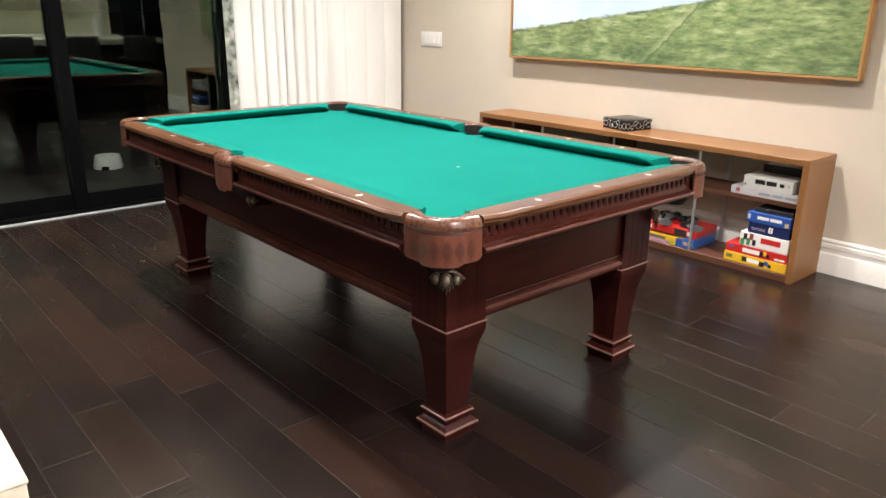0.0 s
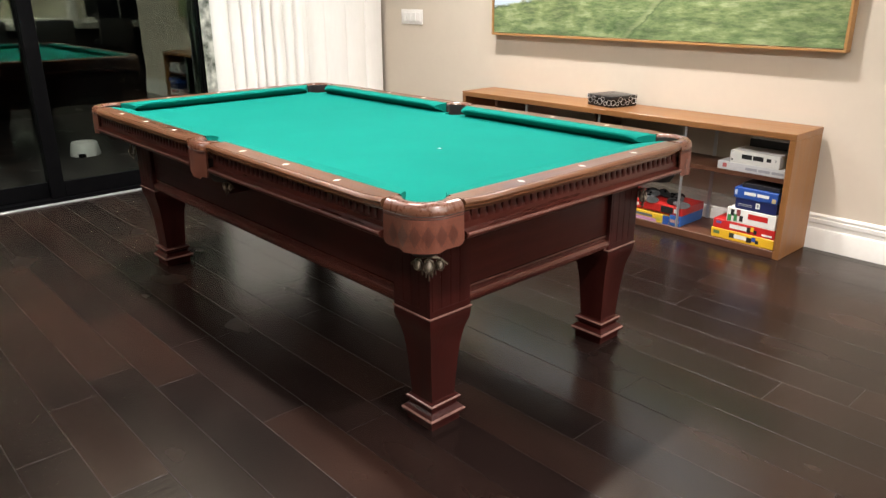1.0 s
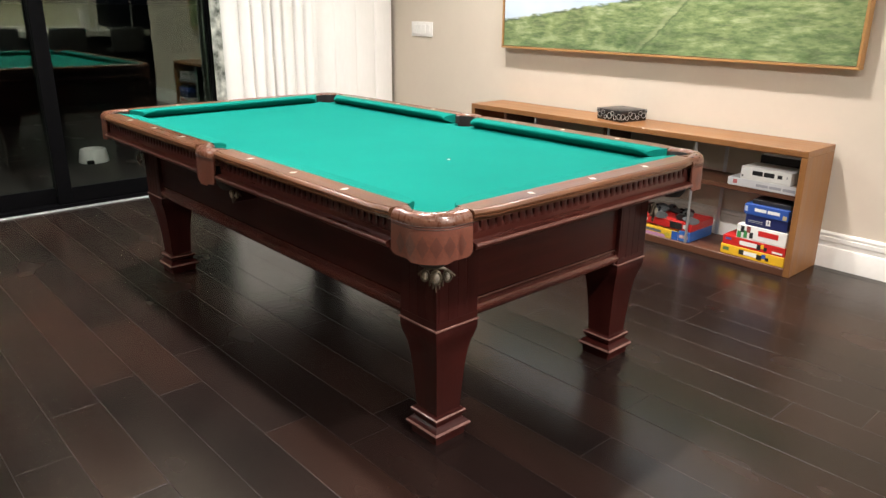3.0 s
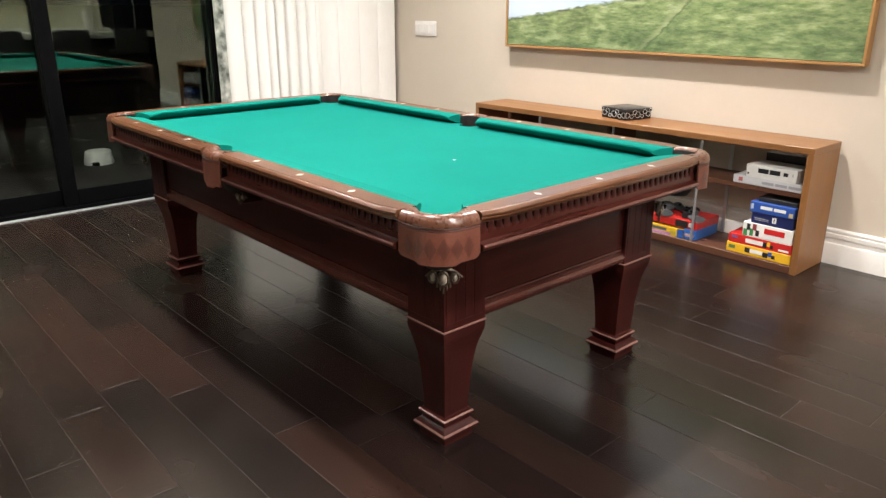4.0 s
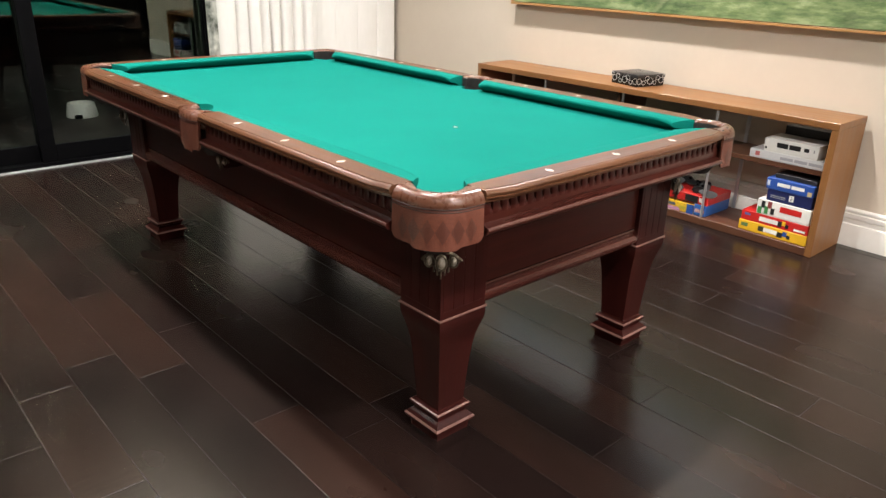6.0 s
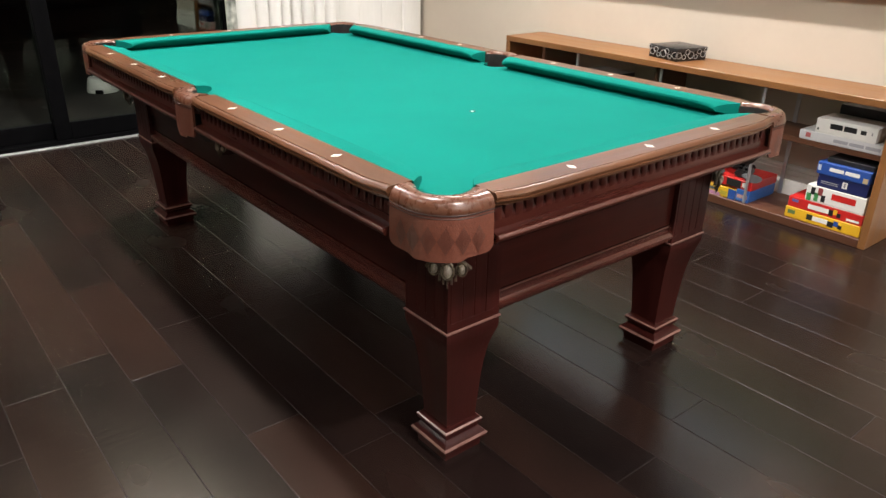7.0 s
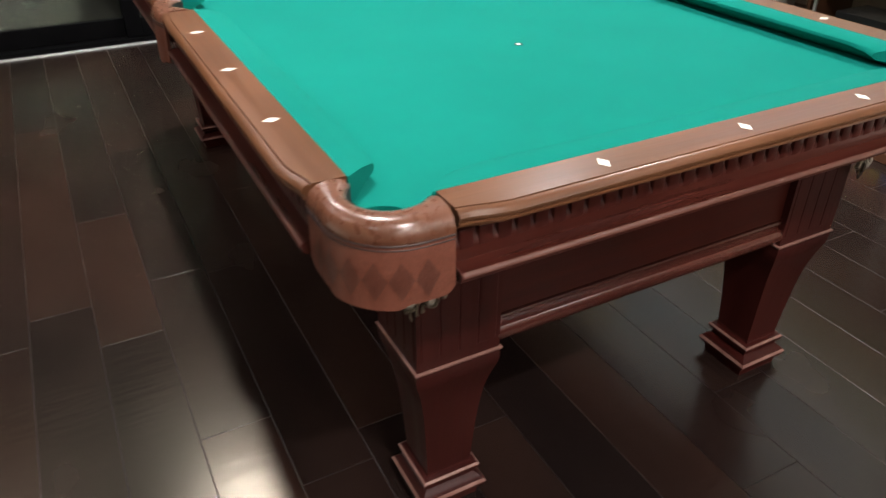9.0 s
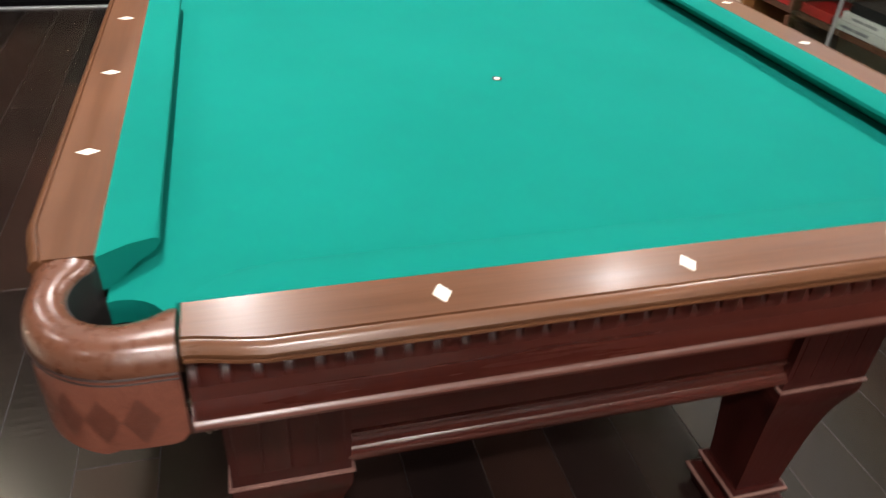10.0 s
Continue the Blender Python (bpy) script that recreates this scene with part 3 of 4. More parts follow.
def pocket(inner, outer, place, count, drop, label):
    n = 32
    a, b = resample(inner, n), resample(outer, n)
    at = lambda i, s, z: place(*(a[i].lerp(b[i], s)), z)
    pk = part("pocket", loft([[at(i, s, z) for s, z in COLLAR] for i in range(n + 1)]), M_COLLAR, table, label, 45)

    def low(i):
        f = abs(2 * i / n - 1)
        return 0.672 - drop + 0.008 * smoothstep(0.38, 0.50, f) + 0.013 * smoothstep(0.88, 1.0, f) ** 2

    rings = []
    for i in range(n + 1):
        z = low(i)
        prof = [(s, max(h, z + 0.004)) for s, h in SKIRT] + [(1.025, z), (0.96, z), (0.93, z + 0.02), (0.90, 0.7715)]
        rings.append([at(i, s, h) for s, h in prof])
    part("skirt", loft(rings), M_LEATHER, pk, "hanging leather apron with a scalloped edge", 45)
    width = n * 0.138 if count > 2 else n * 0.26
    for k in range(count):
        c = n / 2 + (k - (count - 1) / 2) * width
        bm = bmesh.new()
        steps = 6
        top, bot = [], []

        def skin(i, h):
            j = min(max(int(i), 0), n - 1)
            f = i - j
            s = 1.030 if h > 0.70 else 1.036
            pa, pb = Vector(at(j, s, h)), Vector(at(j + 1, s, h))
            return pa.lerp(pb, f)

        for q in range(steps + 1):
            f = q / steps
            half = 0.030 * (1 - abs(2 * f - 1))
            i = c + (f - 0.5) * width * 0.98
            top.append(bm.verts.new(skin(i, 0.717 + half)))
            bot.append(bm.verts.new(skin(i, 0.717 - half)) if 0 < q < steps else top[-1])
        for q in range(steps):
            vs = [top[q], top[q + 1]] + [v for v in (bot[q + 1], bot[q]) if v not in (top[q], top[q + 1])]
            bm.faces.new(vs)
        part("diamond_patch", bm, M_LEATHER_DARK, pk, "dark leather diamond", 60)
    # dark lining inside the collar
    part("lining", loft([[at(i, s, z) for s, z in ((0.025, 0.69), (0.015, 0.7925), (0.06, 0.7925), (0.07, 0.69))] for i in range(n + 1)]), M_POCKET_IN, pk, "black lining")
    part("seam", tube([at(i, 1.018, 0.7712) for i in range(n + 1)], 0.0015, 5), M_SEAM, pk, "dark stitched seam")
    part("seam", tube([at(i, 1.004, 0.7640) for i in range(n + 1)], 0.0011, 5), M_SEAM, pk, "dark stitched seam")


def liner(cx, cy):
    prof = [(0.0535, 0.7565), (0.0535, 0.70), (0.050, 0.66), (0.036, 0.64), (0.0, 0.636)]
    n = 20
    bm = loft([[(cx + r * math.cos(2 * math.pi * i / n), cy + r * math.sin(2 * math.pi * i / n), z) for i in range(n)] for r, z in prof[:-1]], caps=False)
    bmesh.ops.contextual_create(bm, geom=[e for e in bm.edges if e.is_boundary and e.verts[0].co.z < 0.65])
    part("pocket_liner", bm, M_POCKET_IN, table, "black pocket lining")


def ornament(centre, out, size=1.0):
    """Cast ornament: three ringed cabochons over a drooping leaf."""
    o = Vector((*out, 0)).normalized()
    s = Vector((0, 0, 1)).cross(o)
    c = Vector((0, 0, 0))
    bm = bmesh.new()
    stones = []
    for k, r in ((-1, 0.0150), (0, 0.0195), (1, 0.0150)):
        mid = c + s * (k * 0.037) - o * (abs(k) * 0.014) + Vector((0, 0, 0.002 * abs(k)))
        ring = [mid + s * (r * 0.85 * math.cos(a)) + Vector((0, 0, r * 1.25 * math.sin(a))) for a in (2 * math.pi * i / 18 for i in range(19))]
        tube(ring, 0.0045, 6, bm)
        stones.append(loft([[mid + o * h + s * (r * 0.74 * f * math.cos(a)) + Vector((0, 0, r * 1.15 * f * math.sin(a))) for a in (2 * math.pi * i / 14 for i in range(14))] for f, h in ((0.95, -0.01), (0.9, 0.002), (0.7, 0.008), (0.4, 0.012), (0.05, 0.014))]))
    for k in (-2, -1, 0, 1, 2):
        p0 = c + s * (k * 0.011) - o * (0.004 + abs(k) * 0.004) + Vector((0, 0, -0.022 + abs(k) * 0.004))
        tube([p0, p0 + Vector((0, 0, -0.018)) + o * 0.003, p0 + Vector((0, 0, -0.032 + abs(k) * 0.007)) - o * 0.004], 0.0032, 6, bm)
    tube([c + s * (k * 0.010) - o * (0.004 + 0.0045 * abs(k)) + Vector((0, 0, 0.034 - 0.0010 * k * k)) for k in range(-6, 7)], 0.006, 6, bm)
    for mesh in [bm, *stones]:
        bmesh.ops.transform(mesh, verts=mesh.verts, matrix=Matrix.Translation(centre) @ Matrix.Scale(size, 4))
    orn = part("ornament", bm, M_BRASS, table, "aged cast brass ornament", 50)
    for st in stones:
        part("cabochon", st, M_SILVER, orn, "pale silvery oval boss", 50)


def pockets():
    inner = [(0.6165, RAIL_END_Y)] + arc(0.583, 1.138, 0.0545, -48, 138, 14) + [(RAIL_END_X, 1.1755)]
    outer = [(0.680, RAIL_END_Y)] + arc(0.578, 1.140, 0.102, 0, 90, 10) + [(RAIL_END_X, 1.242)]
    for sx in (-1, 1):
        for sy in (-1, 1):
            pocket(inner, outer, lambda u, v, z, sx=sx, sy=sy: (sx * u, sy * v, z), 6, 0.0, "brown leather corner pocket with diamond patches")
            liner(sx * 0.585, sy * 1.14)
            ornament((sx * 0.541, sy * 1.106, 0.580), (sx, sy), 0.84)
        ins = [(0.6165, -SIDE_GAP)] + arc(0.600, 0, 0.0555, -66, 66, 10) + [(0.6165, SIDE_GAP)]
        outs = [(0.692, -SIDE_GAP)] + arc(0.55, 0, 0.1555, -22, 22, 8) + [(0.692, SIDE_GAP)]
        pocket(ins, outs, lambda u, v, z, sx=sx: (sx * u, v, z), 0, 0.004, "brown leather side pocket")
        liner(sx * 0.60, 0)
        part("pocket_block", block(min(sx * 0.50, sx * 0.592), max(sx * 0.50, sx * 0.592), -0.018, 0.018, 0.585, 0.66, 0.006, 2), M_MAHOG_Z, table, "mahogany block behind the side pocket")
        ornament((sx * 0.598, 0, 0.612), (sx, 0), 0.62)


pockets()


# ---- low shelf unit along the east wall ----
SX0, SX1, SY0, SY1, STOP = 1.820, 2.140, -1.124, 1.205, 0.648


def shelf_unit():
    unit = thing("low_bookcase", "honey brown wooden low bookcase with sliding glass fronts", "bookcase")
    th = 0.032
    part("top_board", block(SX0, SX1, SY0, SY1, STOP - th, STOP, 0.002), M_OAK_Y, unit, "honey brown wooden top")
    part("bottom_board", block(SX0 + 0.002, SX1, SY0 + th, SY1 - th, 0.0, 0.040, 0.002), M_SHELF_DARK, unit, "darker brown bottom board")
    for y0 in (SY0, SY1 - th):
        part("end_panel", block(SX0 + 0.001, SX1, y0, y0 + th - 0.0002, 0.0, STOP - th - 0.0005, 0.002), M_OAK_Z, unit)
    part("middle_shelf", block(SX0 + 0.045, SX1, SY0 + th + 0.0005, 0.085, 0.386, 0.410, 0.0015), M_SHELF_DARK, unit, "darker brown middle shelf")
    part("divider", block(SX0 + 0.045, SX1, 0.0855, 0.1075, 0.0405, STOP - th - 0.0005, 0.0015), M_SHELF_DARK, unit)
    part("middle_shelf", block(SX0 + 0.045, SX1, 0.108, SY1 - th - 0.0005, 0.386, 0.410, 0.0015), M_SHELF_DARK, unit, "darker brown middle shelf")
    for y0, y1, x in ((-0.526, 0.08, 0.012), (0.058, 0.64, 0.026), (0.622, 0.87, 0.012)):
        p = part("glass_front", block(SX0 + x, SX0 + x + 0.005, y0, y1, 0.042, STOP - 0.034), M_SHELF_GLASS, unit, "clear sliding glass panel")
        p.visible_shadow = False
        part("edge_strip", block(SX0 + x - 0.003, SX0 + x + 0.008, y0 - 0.012, y0, 0.042, STOP - 0.034, 0.001), M_ALU, unit, "pale metal edge strip")
    part("divider", block(SX0 + 0.012, SX1, 0.876, 0.898, 0.0405, 0.3855, 0.0015), M_SHELF_DARK, unit)
    part("divider", block(SX0 + 0.012, SX1, 0.876, 0.898, 0.4105, STOP - th - 0.0005, 0.0015), M_SHELF_DARK, unit)
    for z in (0.042, 0.412):
        part("upright_strip", block(SX1 - 0.020, SX1 - 0.012, -0.572, -0.552, z, z + (0.342 if z < 0.1 else 0.202), 0.001), M_ALU, unit, "pale metal shelf upright")


shelf_unit()


def carton(name, label, category, x0, x1, y0, y1, z0, z1, colour, marks=(), group="games on the shelf", lid=True):
    """A board game box: a tray, a lid that overlaps it, and printed shapes on the long front side."""
    c = thing(name, label, category, ((x0 + x1) / 2, (y0 + y1) / 2, z0), 0, group)
    hx, hy, h = (x1 - x0) / 2, (y1 - y0) / 2, z1 - z0
    base = plain(label.split(" ")[0] + "_print", colour, 0.38)
    part("tray", block(-hx + 0.002, hx - 0.002, -hy + 0.002, hy - 0.002, 0, h * 0.5, 0.001), base, c)
    part("lid", block(-hx, hx, -hy, hy, h * 0.08, h, 0.0015), base, c)
    for k, (s0, s1, q0, q1, col) in enumerate(marks):
        m = plain("print_colour", col, 0.4)
        part("printed_mark", block(-hx - 0.0008, -hx + 0.001, hy - s1 * 2 * hy, hy - s0 * 2 * hy, q0 * h, q1 * h), m, c)
    return c


WHITE, BLACKC, RED, YELLOW, BLUE, NAVY, GREEN, ORANGE, GREY = (0.75, 0.74, 0.70), (0.015, 0.015, 0.016), (0.50, 0.018, 0.016), (0.72, 0.42, 0.02), (0.022, 0.075, 0.32), (0.012, 0.018, 0.085), (0.05, 0.24, 0.07), (0.62, 0.16, 0.02), (0.30, 0.30, 0.30)


def lettering(x0, x1, q0, q1, colour, words):
    """A printed title as plain bars, one for each word."""
    w = (x1 - x0) / words
    return tuple((x0 + k * w, x0 + k * w + w * (1.0 if words == 1 else 0.9), q0 + (q1 - q0) * 0.15, q1 - (q1 - q0) * 0.1, colour) for k in range(words))


F = SX0 + 0.018
carton("game_box", "yellow board game box with a white word and coloured tiles", "board game", F, F + 0.255, -1.084, -0.740, 0.040, 0.092, YELLOW, ((0.04, 0.14, 0.4, 0.75, (0.10, 0.16, 0.06)), (0.30, 0.38, 0.3, 0.8, (0.03, 0.03, 0.02))) + lettering(0.38, 0.58, 0.25, 0.8, WHITE, 1) + ((0.58, 0.66, 0.2, 0.7, BLACKC), (0.66, 0.72, 0.4, 0.85, BLUE), (0.72, 0.77, 0.25, 0.6, BLACKC)))
carton("game_box", "red board game box with a white word", "board game", F + 0.004, F + 0.258, -1.082, -0.744, 0.092, 0.142, RED, lettering(0.28, 0.56, 0.2, 0.8, WHITE, 1) + ((0.05, 0.14, 0.55, 0.8, (0.10, 0.10, 0.30)), (0.56, 0.62, 0.2, 0.75, BLACKC), (0.62, 0.67, 0.4, 0.85, YELLOW), (0.67, 0.72, 0.2, 0.6, BLACKC), (0.80, 0.96, 0.2, 0.4, WHITE)))
carton("game_box", "white board game box with green pattern and a red word", "board game", F + 0.004, F + 0.25, -1.078, -0.815, 0.142, 0.219, WHITE, ((0.02, 0.10, 0.05, 0.5, GREEN), (0.08, 0.15, 0.45, 0.9, BLACKC), (0.15, 0.22, 0.1, 0.6, GREEN), (0.20, 0.28, 0.5, 0.95, (0.25, 0.05, 0.05)), (0.27, 0.34, 0.15, 0.55, BLACKC)) + lettering(0.44, 0.84, 0.35, 0.85, RED, 1))
carton("game_box", "navy blue board game box with a pale oval badge", "board game", F + 0.010, F + 0.25, -1.070, -0.850, 0.219, 0.278, NAVY, ((0.08, 0.42, 0.45, 0.52, GREY), (0.08, 0.42, 0.32, 0.37, GREY), (0.50, 0.60, 0.3, 0.8, WHITE), (0.535, 0.565, 0.4, 0.7, NAVY)))
carton("game_box", "blue board game box with white words", "board game", F + 0.006, F + 0.25, -1.068, -0.838, 0.278, 0.333, BLUE, lettering(0.24, 0.84, 0.35, 0.75, WHITE, 2) + ((0.02, 0.08, 0.3, 0.8, (0.45, 0.5, 0.6)), (0.88, 0.97, 0.1, 0.5, (0.5, 0.38, 0.2))))
carton("black_case", "flat black case lying on a game box", "case", F + 0.03, F + 0.24, -1.066, -0.865, 0.333, 0.356, BLACKC, (), "")
carton("game_box", "flat pale grey box lying on the middle shelf", "board game", F + 0.030, F + 0.258, -1.084, -0.715, 0.410, 0.452, (0.62, 0.62, 0.63), ((0.08, 0.14, 0.3, 0.8, (0.45, 0.12, 0.12)),) + lettering(0.42, 0.98, 0.25, 0.7, (0.35, 0.35, 0.38), 3))
carton("game_box", "white game box with bold black words", "board game", F + 0.030, F + 0.19, -1.042, -0.780, 0.452, 0.518, WHITE, lettering(0.24, 0.70, 0.35, 0.82, BLACKC, 2) + ((0.74, 0.83, 0.45, 0.72, BLACKC), (0.91, 0.93, 0.5, 0.7, GREY), (0.03, 0.06, 0.2, 0.35, BLACKC)))
carton("black_case", "black box behind the white game box", "case", F + 0.195, F + 0.26, -1.086, -0.800, 0.452, 0.560, BLACKC, (), "")
carton("game_box", "yellow and white board game box with printed stripes", "board game", F + 0.004, F + 0.255, -0.478, -0.190, 0.040, 0.090, YELLOW, ((0.0, 0.72, 0.0, 0.35, (0.45, 0.20, 0.35)), (0.18, 0.62, 0.45, 0.75, (0.10, 0.10, 0.12)), (0.86, 1.0, 0.0, 1.0, BLUE), (0.70, 0.84, 0.2, 0.6, (0.45, 0.35, 0.04))))
carton("game_box", "blue board game box on its side", "board game", F + 0.006, F + 0.255, -0.548, -0.4785, 0.040, 0.100, (0.03, 0.12, 0.40), ((0.1, 0.9, 0.3, 0.6, (0.55, 0.30, 0.28)),))
carton("game_box", "red and black board game box", "board game", F + 0.010, F + 0.255, -0.550, -0.200, 0.100, 0.146, RED, ((0.62, 0.84, 0.1, 0.9, BLACKC), (0.86, 0.94, 0.3, 0.8, WHITE), (0.16, 0.2, 0.3, 0.7, WHITE)))
carton("game_box", "red board game box", "board game", F + 0.02, F + 0.26, -0.180, 0.060, 0.040, 0.150, RED, lettering(0.2, 0.8, 0.3, 0.7, WHITE, 1))
carton("game_box", "brown board game box behind the glass front", "board game", F + 0.02, F + 0.26, 0.13, 0.50, 0.040, 0.110, (0.20, 0.09, 0.04), lettering(0.2, 0.7, 0.3, 0.7, WHITE, 1))
carton("game_box", "dark green board game box behind the glass front", "board game", F + 0.02, F + 0.26, 0.55, 0.95, 0.040, 0.120, (0.02, 0.07, 0.04), lettering(0.2, 0.7, 0.3, 0.7, WHITE, 1))

carton("game_box", "red board game box lying on the middle shelf", "board game", F + 0.03, F + 0.25, 0.905, 1.150, 0.410, 0.462, RED, lettering(0.2, 0.6, 0.3, 0.7, WHITE, 1))
carton("game_box", "red flat game box behind the glass front", "board game", F + 0.035, F + 0.25, 0.680, 0.868, 0.410, 0.448, RED, ())
carton("game_box", "pale grey flat box behind the glass front", "board game", F + 0.030, F + 0.25, 0.330, 0.650, 0.410, 0.446, (0.58, 0.58, 0.55), lettering(0.1, 0.6, 0.3, 0.7, (0.2, 0.2, 0.22), 2))
carton("game_box", "white flat box lying on a pale grey box", "board game", F + 0.040, F + 0.24, 0.350, 0.640, 0.446, 0.480, WHITE, lettering(0.2, 0.7, 0.3, 0.7, GREY, 2))
carton("black_case", "flat black case on white boxes behind the glass", "case", F + 0.05, F + 0.23, 0.380, 0.620, 0.480, 0.520, BLACKC, (), "")
carton("black_case", "black case lying on the middle shelf", "case", F + 0.05, F + 0.24, -0.300, -0.020, 0.410, 0.490, BLACKC, (), "")


def controllers():
    """Dark game controllers and cables heaped on the game boxes."""
    rng = random.Random(4)
    for k in range(5):
        x, y = F + 0.06 + 0.05 * (k % 3), -0.49 + 0.06 * k
        g = thing("game_controller", "black and grey game controller heaped on a game box", "controller", (x, y, 0.146), rng.uniform(0, 180), "controllers on the games")
        bm = bmesh.new()
        rings = []
        for i in range(9):
            f = i / 8 * 2 - 1
            w, h = 0.026 + 0.012 * abs(f), 0.014 + 0.006 * abs(f)
            rings.append([(f * 0.075, w * math.cos(a) - 0.018 * abs(f), h + h * math.sin(a)) for a in (2 * math.pi * j / 10 for j in range(10))])
        loft(rings, bm=bm)
        part("shell", bm, plain("controller_plastic", (0.012, 0.012, 0.013) if k % 3 else (0.10, 0.10, 0.105), 0.4), g, "", 50)
        for f in (-0.03, 0.03):
            part("stick", turned([(0.006, 0.026), (0.006, 0.034), (0.009, 0.036), (0.009, 0.040), (0.006, 0.042)], 10, (f, 0)), M_BLACK, g)


controllers()


def decor_box():
    b = thing("lidded_box", "black lidded box with a silver ring pattern on the bookcase", "box", (2.005, 0.078, STOP), -12)
    part("body", block(-0.103, 0.103, -0.103, 0.103, 0, 0.046, 0.002), plain("black_lacquer", (0.014, 0.014, 0.015), 0.25), b)
    part("lid", block(-0.106, 0.106, -0.106, 0.106, 0.0465, 0.066, 0.003, 2), plain("black_lacquer_lid", (0.018, 0.018, 0.019), 0.3), b)
    rng = random.Random(9)
    spots = [(-0.085, 0.030, 0.017), (-0.052, 0.022, 0.012), (-0.030, 0.045, 0.014), (-0.008, 0.030, 0.019), (0.025, 0.020, 0.011), (0.045, 0.045, 0.013), (0.070, 0.030, 0.016), (0.088, 0.052, 0.010)]
    for s, z, r in spots:
        for face in (0, 1):
            pts = []
            for i in range(17):
                a = 2 * math.pi * i / 16
                u, w = s + r * math.cos(a), max(0.004, min(0.062, z + 0.001 + r * 0.92 * math.sin(a)))
                pts.append((-0.1068, max(-0.103, min(0.103, u * 1.08)), w) if face == 0 else (max(-0.103, min(0.103, u * 1.08)), -0.1068, w))
            part("ring_print", tube(pts, 0.0016, 5), M_ALU, b, "thin silver ring")


decor_box()


# ---- painting, switch plate ----
def painting():
    y0, y1, z0, z1 = -1.178, 1.205, 1.018, 2.14
    p = thing("landscape_painting", "framed landscape painting of a green grassy hillside under pale sky", "painting", (2.113, 0.0135, z0))
    hy = (y1 - y0) / 2
    canvas = part("canvas", block(0.000, 0.035, -hy + 0.018, hy - 0.018, 0.018, z1 - z0 - 0.018), M_PAINT, p)
    for a, b, c, d in ((-hy, hy, 0, 0.014), (-hy, hy, z1 - z0 - 0.014, z1 - z0), (-hy, -hy + 0.014, 0.0145, z1 - z0 - 0.0145), (hy - 0.014, hy, 0.0145, z1 - z0 - 0.0145)):
        part("frame_strip", block(-0.008, 0.051, a, b, c, d, 0.0015), M_FRAME, p, "thin honey coloured wooden frame")


painting()

plate = thing("switch_plate", "wide white light switch plate on the beige wall", "light switch", (EAST, 2.143, 1.118))
part("plate", block(-0.008, 0.0, -0.130, 0.130, -0.057, 0.057, 0.003, 2), M_WHITE_PLASTIC, plate)
for k in range(4):
    part("rocker", block(-0.012, -0.004, -0.104 + 0.056 * k, -0.104 + 0.056 * k + 0.036, -0.034, 0.034, 0.002), M_WHITE_PLASTIC, plate)


# ---- curtains ----
def curtain(name, label, x0, x1, depth, creases, seed, band=False, off=0.185):
    folds = len(creases) - 1
    c = thing(name, label, "curtain")
    n, rows = int((x1 - x0) / 0.006), 16
    cuts = [(x - x0) / (x1 - x0) for x in creases]

    def wave(f, z):
        k = 0
        while k < folds - 1 and cuts[k + 1] < f:
            k += 1
        u = (f - cuts[k]) / (cuts[k + 1] - cuts[k])
        return depth * (1 - abs(math.sin(math.pi * u)) ** 0.15) * (0.85 + 0.15 * math.sin(k * 2.3)) + 0.01 * math.sin(3 * u + k)

    front, back = [], []
    for j in range(rows + 1):
        z = 0.012 + (2.45 - 0.012) * j / rows
        row = []
        for i in range(n + 1):
            f = i / n
            sway = 0.006 * math.sin(5 * f + z * 1.7 + seed)
            row.append((x0 + (x1 - x0) * f + sway * (f * (1 - f) * 4), NORTH - off + wave(f, z) + sway, z))
        front.append(row)
    rings = [r + [(x, y + 0.004, z) for x, y, z in r[::-1]] for r in front]
    part("cloth", loft(rings), M_CURTAIN, c, "white linen in soft vertical folds", 70)
    if band:
        bandrow = []
        for j in range(rows + 1):
            z = 0.012 + (2.45 - 0.012) * j / rows
            bandrow.append([(x0 - 0.030, NORTH - 0.06, z), (x0 - 0.012, NORTH - 0.10, z), (x0 + 0.006, NORTH - 0.150, z), (x0 + 0.008, NORTH - 0.144, z), (x0 - 0.010, NORTH - 0.094, z), (x0 - 0.028, NORTH - 0.055, z)])
        part("border_band", loft(bandrow), M_BAND, c, "grey green leaf print edge band", 60)
    return c


curtain("curtain", "white linen curtain with a leaf print edge, hanging in deep folds", 0.585, 1.330, 0.175, (0.585, 0.732, 0.818, 0.905, 0.975, 1.065, 1.165, 1.255, 1.330), 3, True)
curtain("curtain", "white linen curtain hanging almost flat", 1.270, 2.136, 0.008, (1.270, 1.40, 1.56, 1.76, 1.95, 2.136), 8, False, 0.105)
rod = thing("curtain_rod", "slim dark curtain rod over the glass doors", "curtain rod")
part("rod", tube([(0.45, NORTH - 0.10, 2.47), (2.13, NORTH - 0.10, 2.47)], 0.012, 10), M_BLACK, rod)
for x in (0.5, 2.0):
    part("bracket", block(x - 0.01, x + 0.01, NORTH - 0.10, NORTH + 0.012, 2.455, 2.485, 0.002), M_BLACK, rod)


# ---- pet bowl on the patio ----
bowl = thing("pet_bowl", "white plastic pet bowl on the patio outside the glass", "pet bowl", (0.150, 4.24, -0.03))
part("bowl", turned([(0.122, 0.0), (0.124, 0.02), (0.106, 0.110), (0.100, 0.115), (0.094, 0.112), (0.084, 0.06), (0.05, 0.05)], 32), M_WHITE_PLASTIC, bowl, "", 40)
part("grip", block(-0.09, -0.03, -0.124, -0.09, 0.0, 0.032, 0.008, 2), M_BLACK, bowl, "dark rubber notch")


